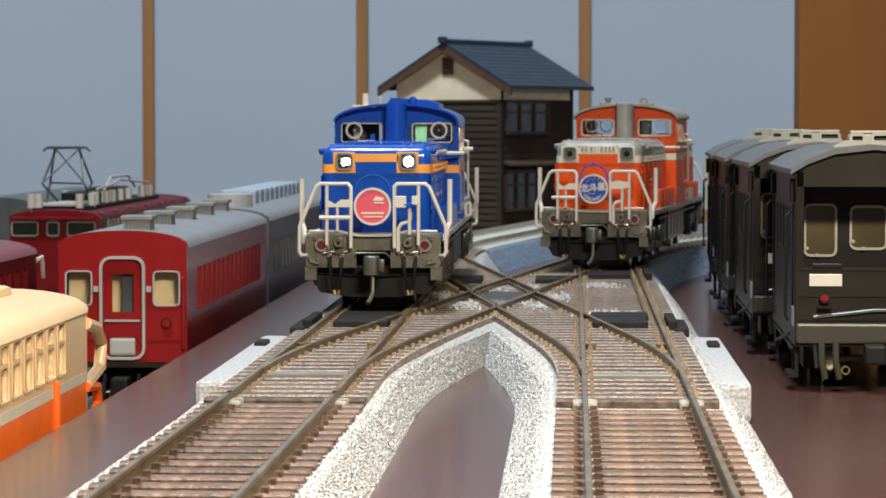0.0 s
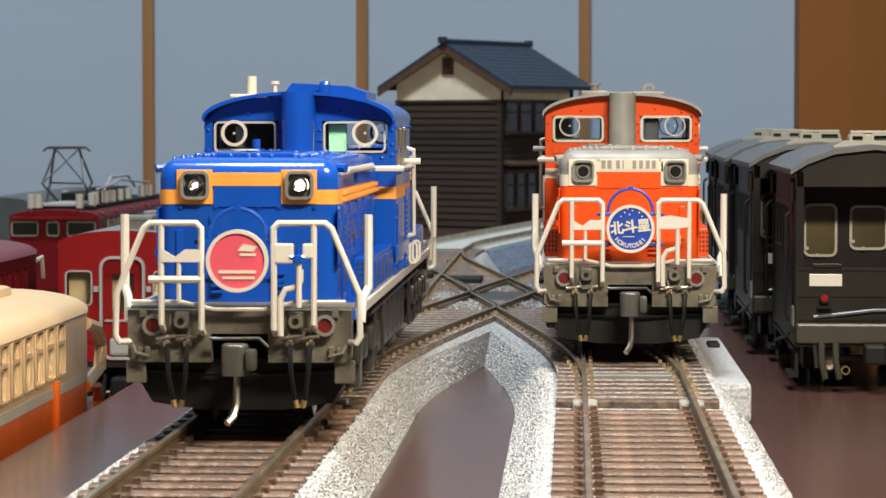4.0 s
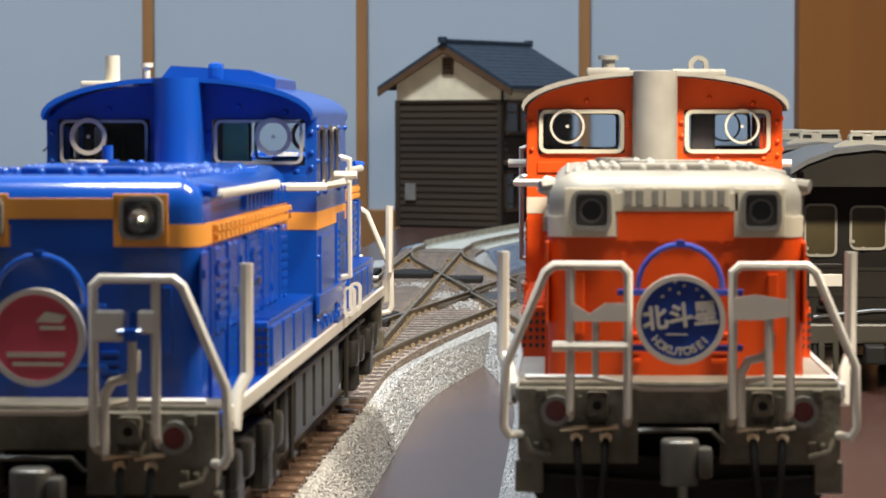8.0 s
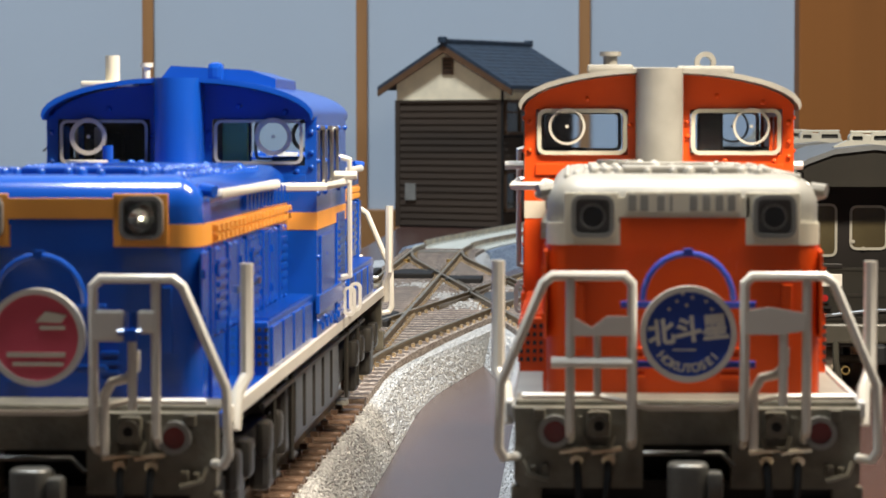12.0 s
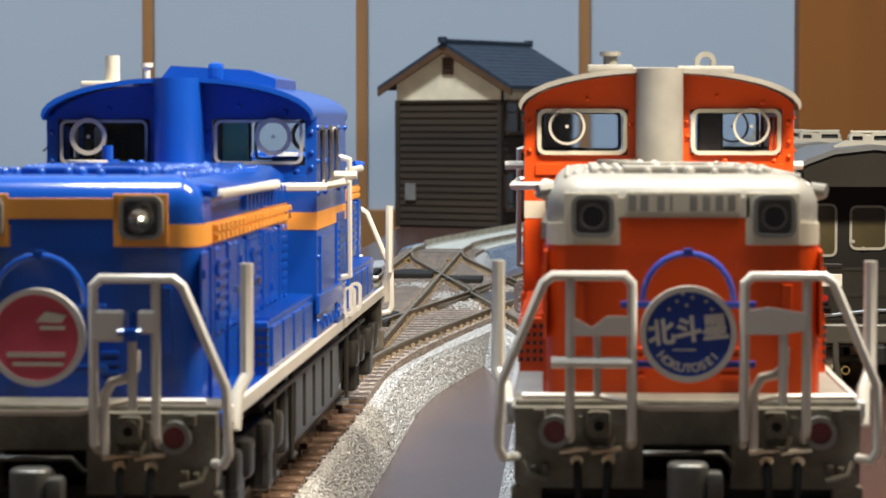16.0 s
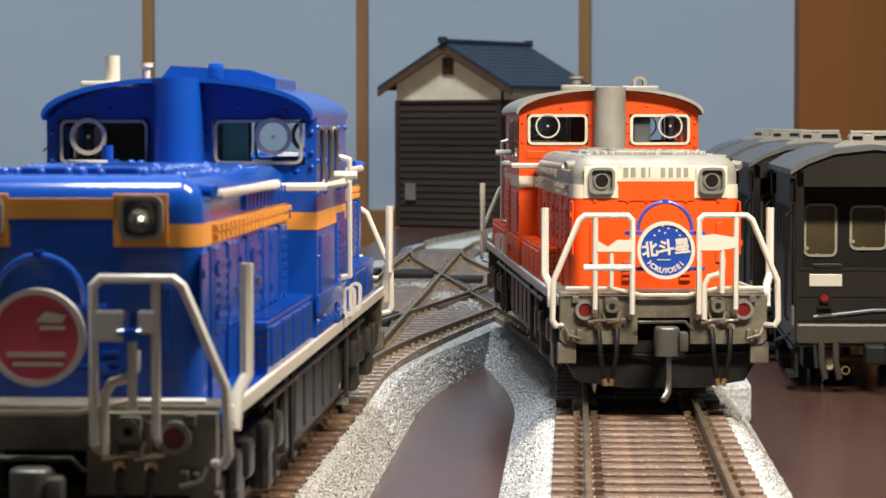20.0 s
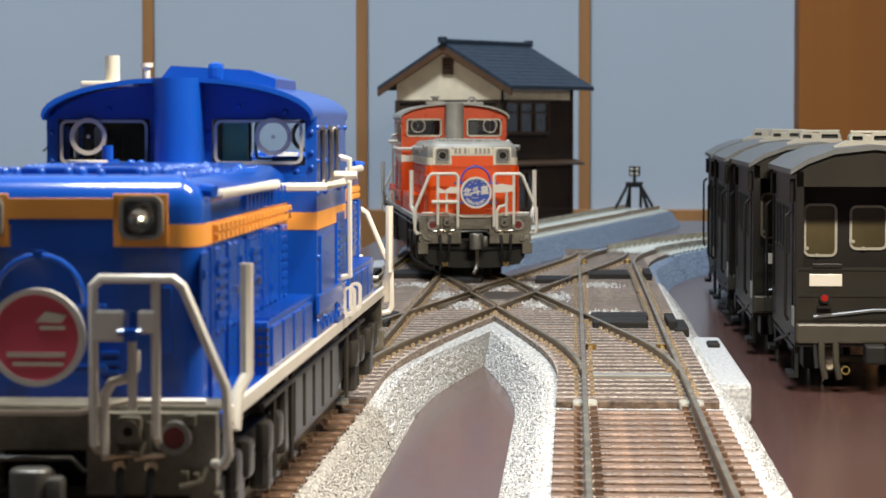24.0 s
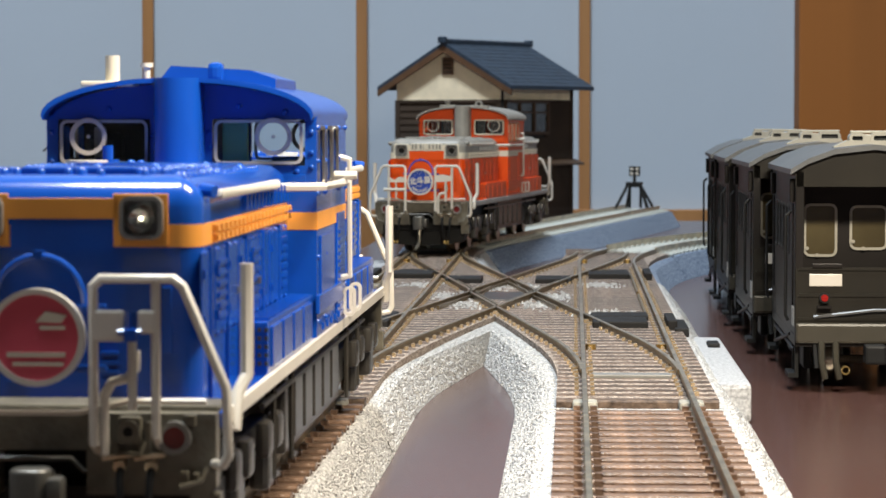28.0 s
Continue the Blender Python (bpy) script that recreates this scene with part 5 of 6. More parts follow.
def brake_van(m):
    L, W = 47.0, 8.9
    t = thing("brake_van", "black-brown model brake van standing on the board", "wagon", "row of brake vans", m)
    part("body", Geo().box(-W, W, 7.5, L - 7.5, 6.4, 25.6, 0.15), WAGON, t)
    roof = [(-W - 0.6, 25.4), (-7.5, 26.6), (-4.5, 27.7), (0, 28.2), (4.5, 27.7), (7.5, 26.6), (W + 0.6, 25.4)]
    part("roof", Geo().prism(roof + [(x, z - 0.6) for x, z in reversed(roof)], "y", -0.6, L + 0.6), WAGONROOF, t, "grey curved roof", True)
    part("floor_frame", Geo().box(-W, W, 0, L, 5.2, 6.5, 0.15), WAGON, t)
    for y0, y1, e in ((0.0, 0.9, -1), (L - 0.9, L, 1)):
        up = [(-W, 23.4), (W, 23.4), (W, 25.2), (7.3, 26.2), (4.5, 27.2), (0, 27.6), (-4.5, 27.2), (-7.3, 26.2), (-W, 25.2)]
        part("end_fascia", Geo().prism(up, "y", y0, y1), WAGONEND, t, "olive fascia under the roof end")
        part("end_panel", Geo().box(-W, W, y0, y1, 6.3, 14.2, 0.12), WAGONEND, t, "olive lower end panel")
        rb = Geo()
        for z in (8.2, 10.9, 13.9):
            rb.box(-W + 0.4, W - 0.4, y0 - 0.15 if e < 0 else y1, y0 if e < 0 else y1 + 0.15, z, z + 0.35)
        part("end_rib", rb, WAGONEND, t)
        part("end_sill", Geo().box(-W + 0.1, W - 0.1, y0 - 0.5 if e < 0 else y1 - 0.3, y0 + 0.3 if e < 0 else y1 + 0.5, 5.6, 7.9, 0.3), OLIVES, t, "olive sill beam")
        part("hood_strip", Geo().box(-7.0, -3.6, y0 - 0.35 if e < 0 else y1, y0 if e < 0 else y1 + 0.35, 14.2, 14.7, 0.1), WAGON, t)
        part("lamp_step", Geo().box(-6.4, -4.8, y0 - 0.8 if e < 0 else y1, y0 if e < 0 else y1 + 0.8, 9.6, 9.9), WAGON, t)
        for px in (-5.9, -4.3):
            part("air_pipe", Geo().tube([(px, y0 - 0.3 if e < 0 else y1 + 0.3, 5.8), (px, y0 - 0.8 if e < 0 else y1 + 0.8, 3.6), (px + 0.4, y0 - 0.9 if e < 0 else y1 + 0.9, 1.6)], 0.38, 8), OLIVES, t, "", True)
        part("pipe_ring", Geo().ring((-3.2, y0 - 1.0 if e < 0 else y1, 2.6), "y", 0.36, 0.5, 1.0, 14), BRASSD, t, "small brass ring", True)
        wall_y = 7.4 if e < 0 else L - 7.4
        for s in (-1, 1):
            part("corner_post", Geo().box(min(s * 7.9, s * W), max(s * 7.9, s * W), y0, y1 + 0.3, 14.0, 25.2, 0.1), WAGON, t)
            pa, pb = (0.95, 7.45) if e < 0 else (L - 7.45, L - 0.95)
            part("porch_side", Geo().wall("x", min(s * (W - 0.5), s * W), max(s * (W - 0.5), s * W), pa, pb, 6.6, 25.3, [(pa + 2.0, pb - 1.6, 9.6, 21.4)]), WAGON, t, "side panel of the end platform")
            part("lamp_socket", Geo().box(min(s * W, s * (W + 0.6)), max(s * W, s * (W + 0.6)), pa + 0.4, pa + 1.5, 21.6, 24.3, 0.15), WAGON, t, "small dark box under the roof")
        for x0, x1, z0, z1 in ((-7.2, -3.9, 15.4, 21.0), (-1.9, 1.9, 16.2, 20.8), (3.9, 7.2, 15.4, 21.0)):
            w = part("end_window", Geo().bezel("y", wall_y - 0.2, 0.4, x0, x1, z0, z1, 0.3, 0.5), VENTC, t, "pale rounded window frame", True)
            part("pane", Geo().box(x0, x1, wall_y - 0.06, wall_y + 0.06, z0, z1), OLIVEP, w)
            part("catch", Geo().ring((x0 + 0.1, wall_y - 0.5, z0 + 0.7), "y", 0.02, 0.22, 0.5, 8).ring((x0 + 1.3, wall_y - 0.5, z0 - 0.1), "y", 0.02, 0.22, 0.5, 8), VENTC, w, "", True)
        part("end_handrail", Geo().tube([(-6.8, y0 - 0.3 if e < 0 else y1 + 0.3, 8.6), (0, y0 - 0.3 if e < 0 else y1 + 0.3, 9.4), (7.6, y0 - 0.3 if e < 0 else y1 + 0.3, 9.4)], 0.2, 6), WAGONROOF, t)
        part("number_plate", Geo().box(-7.3, -3.6, y0 - 0.2 if e < 0 else y1, y0 if e < 0 else y1 + 0.2, 12.1, 13.5, 0.08), WHITE, t, "blank white plate")
        lamp = part("tail_lamp", Geo().ring((-5.6, y0 - 0.7 if e < 0 else y1, 10.8), "y", 0.38, 0.6, 0.7, 16), BLACK, t)
        part("lens", Geo().ring((-5.6, y0 - 0.8 if e < 0 else y1 + 0.1, 10.8), "y", 0.02, 0.4, 0.7, 16), LAMPRED, lamp, "red tail lens", True)
        part("coupler", Geo().box(-1.2, 1.2, -3 if e < 0 else L, 0 if e < 0 else L + 2, 3.4, 5.6, 0.3), BLACK, t)
        for s in (-1, 1):
            part("buffer_pipe", Geo().tube([(s * 6.6, y0 if e < 0 else y1, 5.4), (s * 6.4, y0 - 0.6 if e < 0 else y1 + 0.6, 2.8)], 0.35, 6), BLACK, t)
    for s in (-1, 1):
        part("door_rail", Geo().tube([(s * (W + 0.6), 3.0, 8.0), (s * (W + 0.9), 3.0, 8.6), (s * (W + 0.9), 3.0, 20), (s * (W + 0.3), 3.0, 20.6)], 0.2, 6), BLACK, t)
        part("door_rail", Geo().tube([(s * (W + 0.6), L - 3.0, 8.0), (s * (W + 0.9), L - 3.0, 8.6), (s * (W + 0.9), L - 3.0, 20), (s * (W + 0.3), L - 3.0, 20.6)], 0.2, 6), BLACK, t)
        for k in range(3):
            part("side_mark", Geo().box(min(s * W, s * (W + 0.08)), max(s * W, s * (W + 0.08)), 1.4 + k * 1.5, 2.5 + k * 1.5, 7.4, 9.6), GREYTRIM, t, "pale unreadable mark")
        part("gutter", Geo().box(min(s * W, s * (W + 0.5)), max(s * W, s * (W + 0.5)), 0, L, 24.7, 25.2, 0.08), WAGONEND, t)
        part("side_step", Geo().box(min(s * 8.4, s * 9.6), max(s * 8.4, s * 9.6), 1, 7, 1.6, 2.1).box(min(s * 8.4, s * 8.8), max(s * 8.4, s * 8.8), 1.3, 2.0, 1.6, 6).box(min(s * 8.4, s * 8.8), max(s * 8.4, s * 8.8), 6.0, 6.7, 1.6, 6), BLACK, t)
        part("side_step", Geo().box(min(s * 8.4, s * 9.6), max(s * 8.4, s * 9.6), L - 7, L - 1, 1.6, 2.1).box(min(s * 8.4, s * 8.8), max(s * 8.4, s * 8.8), L - 6.7, L - 6.0, 1.6, 6), BLACK, t)
        for y in (11, 17, 23, 29, 35):
            w = part("side_window", Geo().bezel("x", s * W - 0.1, 0.3, y, y + 3.2, 15.5, 20.8, 0.3, 0.4), WAGONEND, t)
            part("pane", Geo().box(s * W - 0.03, s * W + 0.05, y, y + 3.2, 15.5, 20.8), MATS["dark_interior"], w)
        part("axle_guard", Geo().box(min(s * 6.4, s * 7.4), max(s * 6.4, s * 7.4), 8, 15, 2.0, 5.4, 0.3).box(min(s * 6.4, s * 7.4), max(s * 6.4, s * 7.4), L - 15, L - 8, 2.0, 5.4, 0.3), BLACK, t)
        part("under_pipe", Geo().tube([(s * 8.7, 4, 4.6), (s * 8.7, L - 4, 4.6)], 0.22, 6).tube([(s * 8.9, 9, 6.0), (s * 8.9, L - 9, 3.0)], 0.22, 6), WAGON, t)
    for y in (11,):
        v = part("roof_vent", Geo().prism([(-3.9, 27.4), (-3.9, 27.9), (-2.3, 28.6), (3.4, 28.6), (3.9, 27.9), (3.9, 27.4)], "y", y - 1.6, y + 1.6), VENTC, t, "pale grey roof ventilator")
        part("vent_box", Geo().bezel("y", y - 1.5, 3.0, -1.75, -0.55, 28.4, 29.1, 0.35, 0.15), VENTC, v, "", True)
        part("vent_box", Geo().bezel("y", y - 1.5, 3.0, 0.75, 3.0, 28.5, 29.15, 0.35, 0.15), VENTC, v, "", True)
        # solid dark blocks fill the slots, their shade put into the colour
        part("vent_core", Geo().box(-1.8, -0.5, y - 0.9, y + 0.9, 28.3, 29.2).box(0.7, 3.1, y - 0.9, y + 0.9, 28.3, 29.2), DARKIN, v, "dark block standing in for a shaded opening")
        part("vent_bar", Geo().box(-0.4, 0.5, y - 1.2, y + 1.2, 28.5, 29.3, 0.12).box(-1.9, 3.3, y - 0.35, y + 0.35, 29.42, 29.75, 0.1), VENTC, v)
    wheel_pair(t, 11.5)
    wheel_pair(t, L - 11.5)
    return t


def from_eye(X, D, z=0.0, turn=0.0):
    """A pose by the distance ahead of the lens and to its right."""
    a = radians(2.72)
    return at(X * math.cos(a) - D * math.sin(a), X * math.sin(a) + D * math.cos(a), z, turn)


van = brake_van(from_eye(48.9, 310.5, 0, -1.0))
for X, D, turn in ((49.8, 361.0, -0.6), (51.9, 412.0, -0.8), (54.7, 462.5, -1.6)):
    copy_thing(van, from_eye(X, D, 0, turn))


# ---- trains on the desk beside the board ----
DESKTOP = -12.7


def coach(name, label, m, L, body, roofm, W=9.5, eave=25.4, ridge=27.6, lower=None, split=13.0, windows=(), winz=(16.5, 22.0), winframe=None, floorz=8.2, group="parked trains", ends="door", inner=None, bogies=True):
    t = thing(name, label, "train car", group, m)
    lower = lower or body
    a, b = winz
    # side walls with real window openings
    for s in (-1, 1):
        x0, x1 = sorted((s * W, s * (W - 0.7)))
        part("side_lower", Geo().box(x0, x1, 0.72, L - 0.72, floorz, split), lower, t)
        g = Geo().wall("x", x0, x1, 0.72, L - 0.72, split, eave, [(y0, y1, a, b) for y0, y1 in windows])
        side = part("side_wall", g, body, t)
        for y0, y1 in windows:
            w = part("window", Geo().bezel("x", s * W - 0.1, 0.22, y0 + 0.1, y1 - 0.1, a + 0.1, b - 0.1, 0.25, 0.25), winframe or body, side, "", True)
            p = part("pane", Geo().box(s * (W - 0.35) - 0.05, s * (W - 0.35) + 0.05, y0, y1, a, b), GLASS, w)
            p.visible_shadow = False
    prof = [(W * math.cos(q) * 1.03, eave - 0.3 + (ridge - eave + 0.3) * math.sin(q) ** 0.8) for q in np.linspace(0, math.pi, 13)]
    part("roof", Geo().prism(prof, "y", 0.75, L - 0.75), roofm, t, "", True)
    part("floor", Geo().box(-W + 0.3, W - 0.3, 0.3, L - 0.3, floorz - 0.8, floorz + 0.3), UNDER, t)
    part("seat_row", Geo().box(-W + 1.2, -2.2, 4, L - 4, floorz, a + 1.0, 0.3).box(2.2, W - 1.2, 4, L - 4, floorz, a + 1.0, 0.3), inner or BEIGE, t)
    for e, y in ((-1, 0.0), (1, L)):
        y0, y1 = (y, y + 0.7) if e < 0 else (y - 0.7, y)
        if ends == "door":
            g = Geo().wall("y", y0, y1, -W, W, floorz, eave, [(-8.4, -4.6, 16.6, 21.6), (4.6, 8.4, 16.6, 21.6), (-2.9, 2.9, floorz, 23.4)])
            end = part("end_wall", g, body, t)
            part("end_arch", Geo().prism([(x * 0.99, max(eave + 0.01, z)) for x, z in prof], "y", y0 + 0.01, y1 - 0.01), body, t)
            d = part("door", Geo().wall("y", y0 + 0.2, y1 - 0.1, -2.9, 2.9, floorz, 23.4, [(-1.6, 1.6, 15.6, 21.2)]), body, end)
            p = part("pane", Geo().box(-1.7, 1.7, (y0 + y1) / 2 - 0.04, (y0 + y1) / 2 + 0.04, 15.5, 21.3), GLASS, d)
            p.visible_shadow = False
            yo = y0 - 0.55 if e < 0 else y1 - 0.05
            part("door_surround", Geo().bezel("y", yo, 0.6, -2.95, 2.95, 9.0, 23.4, 0.42, 1.2), GREYTRIM, end, "grey rounded door surround", True)
            part("tread_plate", Geo().box(-1.9, 1.9, yo, yo + 0.5, 9.2, 11.8, 0.4), GREYTRIM, end, "grey folded tread plate")
            part("door_bar", Geo().box(-2.6, 2.6, yo, yo + 0.2, 14.2, 14.5), GREYTRIM, end)
            for s in (-1, 1):
                xa, xb = sorted((s * 4.6, s * 8.4))
                w = part("end_window", Geo().bezel("y", y0 - 0.15 if e < 0 else y1 - 0.1, 0.25, xa + 0.1, xb - 0.1, 16.7, 21.5, 0.22, 0.5), GREYTRIM, end, "grey rounded window frame", True)
                p = part("pane", Geo().box(xa, xb, (y0 + y1) / 2 - 0.04, (y0 + y1) / 2 + 0.04, 16.6, 21.6), GLASS, w)
                p.visible_shadow = False
                part("lamp_bracket", Geo().box(s * 3.9 - 0.35, s * 3.9 + 0.35, yo, yo + 0.5, 18.6, 19.4), GREYTRIM, end)
            lamp = part("tail_lamp", Geo().ring((6.5, y0 - 0.5 if e < 0 else y1, 14.0), "y", 0.02, 0.62, 0.5, 14), LAMPRED, end, "round red tail lamp", True)
            part("lamp_ring", Geo().ring((6.5, y0 - 0.35 if e < 0 else y1, 14.0), "y", 0.6, 0.8, 0.35, 16), BLACK, lamp, "", True)
            part("end_sill", Geo().box(3.6, 8.6, y0 - 0.12 if e < 0 else y1, y0 if e < 0 else y1 + 0.12, 11.4, 11.7).box(-8.6, -3.6, y0 - 0.12 if e < 0 else y1, y0 if e < 0 else y1 + 0.12, 11.4, 11.7), body, end)
            part("grab_iron", Geo().tube([(W - 0.5, y - 0.1 if e < 0 else y + 0.1, 10.0), (W - 0.5, y + e * 0.6, 10.3), (W - 0.5, y + e * 0.6, 20.5), (W - 0.5, y - 0.1 if e < 0 else y + 0.1, 20.8)], 0.2, 6), body, end)
            # opaque dark sheet behind one half of the door window
            part("door_shade", Geo().box(-0.2, 1.7, y + 1.2 if e < 0 else y - 1.5, y + 1.5 if e < 0 else y - 1.2, 15.0, 21.8), DARKIN, d, "dark half of the door window")
            part("partition", Geo().box(-W + 1, W - 1, y + 3.0 if e < 0 else y - 3.4, y + 3.4 if e < 0 else y - 3.0, floorz, 22.5), BEIGE, t, "beige partition")
        else:
            part("end_wall", Geo().box(-W + 0.01, W - 0.01, y0, y1, floorz, eave).prism([(x * 0.99, max(eave - 0.01, z)) for x, z in prof], "y", y0, y1), body, t)
        part("coupler", Geo().box(-1.3, 1.3, y - 4 if e < 0 else y, y if e < 0 else y + 4, 3.6, 6.2, 0.4).tube([(-2.5, y + e * 0.8, 6.5), (-2.6, y + e * 2, 3.0)], 0.3, 6).tube([(2.5, y + e * 0.8, 6.5), (2.6, y + e * 2, 3.0)], 0.3, 6), BLACK, t)
    for y in ((15, L - 15) if bogies else ()):
        part("bogie", Geo().box(-7, -5.6, y - 11, y + 11, 2.6, 5.8, 0.4).box(5.6, 7, y - 11, y + 11, 2.6, 5.8, 0.4).box(-5.6, 5.6, y - 3, y + 3, 3, 7), BLACK, t)
        wheel_pair(t, y - 7)
        wheel_pair(t, y + 7)
    part("underframe_box", Geo().box(-7.5, 7.5, L * 0.35, L * 0.6, 3.0, floorz, 0.4), BLACK, t)
    return t


def spread(y0, y1, width, gap):
    out = []
    while y0 + width <= y1:
        out.append((y0, y0 + width))
        y0 += width + gap
    return out


red_coach = coach("passenger_coach", "maroon-red model coach with grey roof and grey-framed end door", at(-66.2, 400, DESKTOP), 104, RED, GREYROOF, windows=spread(12, 97, 3.4, 2.2), winz=(15.2, 21.8), inner=REDIN)
for y in (8, 30, 54, 77, 98):
    for x in ((1.2,)):
        v = Geo().box(x - 2.0, x + 2.0, y - 2.2, y + 2.2, 27.0, 29.0, 0.3).box(x - 2.4, x + 2.4, y - 2.6, y + 2.6, 28.9, 29.6, 0.2)
        for q in np.arange(-1.8, 1.9, 0.52):
            v.box(x + q - 0.13, x + q + 0.13, y - 2.4, y - 2.1, 27.5, 28.9)
        part("roof_vent", v, VENTD, red_coach, "grey ribbed roof ventilator")

grey_coach = coach("passenger_coach", "dull grey-blue model coach with ribbed roof units", at(-66.4, 510, DESKTOP), 125, mat("dull_coach_grey", (0.10, 0.10, 0.11), 0.4), GREYROOF, windows=spread(9, 118, 4.0, 2.6), winz=(15.2, 21.0))
part("aircon_unit", Geo().ring((0.4, 15, 26.6), "z", 0.1, 4.4, 3.2, 20), GREYTRIM, grey_coach, "grey round-ended cooling unit")
for y in np.arange(34, 118, 9.0):
    part("roof_unit", Geo().box(-3.6, 3.6, y - 3.2, y + 3.2, 26.8, 30.2, 0.6), mat("pale_blue_roof_unit", (0.30, 0.36, 0.42), 0.35), grey_coach, "silver roof cooling unit")

railcar = coach("diesel_railcar", "cream and orange model railcar standing on the desk", at(-64.2, 170, DESKTOP), 136, SANDY, SANDY, eave=22.4, ridge=24.7, lower=ORANGED, split=14.3, windows=spread(6, 128, 4.4, 1.5), winz=(16.3, 21.9), ends="plain", inner=SANDY, group="parked trains")
part("waist_stripe", Geo().box(-9.56, 9.56, 0.5, 135.5, 14.3, 15.4), CREAM, railcar, "pale waist stripe")
for s in (-1, 1):
    part("window_rail", Geo().box(s * 9.4 - 0.12, s * 9.4 + 0.12, 5, 130, 19.6, 20.0), SANDY, railcar, "cream window rail")
part("roof_vent", Geo().box(-3, 3, 118, 127, 23.4, 25.6, 0.8), SANDY, railcar, "cream roof ventilator")
part("roof_vent", Geo().box(-3, 3, 98, 107, 23.4, 25.2, 0.8), SANDY, railcar, "cream roof ventilator")
for s in (-1, 1):
    part("end_handrail", Geo().tube([(s * 9.4, 135.5, 20.8), (s * 9.3, 143, 19.8), (s * 9.0, 148, 17.6), (s * 9.0, 147, 14.8), (s * 9.3, 136, 13.8)], 0.75, 8), SANDY, railcar, "cream end handrail", True)
    part("end_handrail", Geo().tube([(s * 9.4, 135.5, 13.6), (s * 9.3, 143, 13.0), (s * 9.2, 144.5, 11.0), (s * 9.3, 136, 8.4)], 0.6, 8), ORANGED, railcar, "orange end handrail", True)
part("pipe", Geo().tube([(9.7, 116, 16), (9.7, 116, 9)], 0.5, 8), ORANGED, railcar)

maroon = coach("passenger_coach", "maroon-red model coach with cream-lit windows", at(-93, 290, DESKTOP), 133, REDD, REDD, eave=23.4, ridge=25.4, windows=spread(8, 126, 3.6, 2.4), winz=(17.0, 21.4), ends="plain")
part("end_handrail", Geo().tube([(9.4, 133, 22), (9.6, 137, 22.4), (9.6, 138, 19)], 0.35, 6), WHITE, maroon)
dull = mat("green_grey_paint", (0.075, 0.088, 0.085), 0.45)
far_coach = coach("passenger_coach", "dull green-grey model coach with a rounded roof", at(-153.5, 724, DESKTOP), 130, dull, dull, eave=21.8, ridge=23.8, windows=spread(8, 122, 4, 3), winz=(15.5, 21.0), ends="plain")


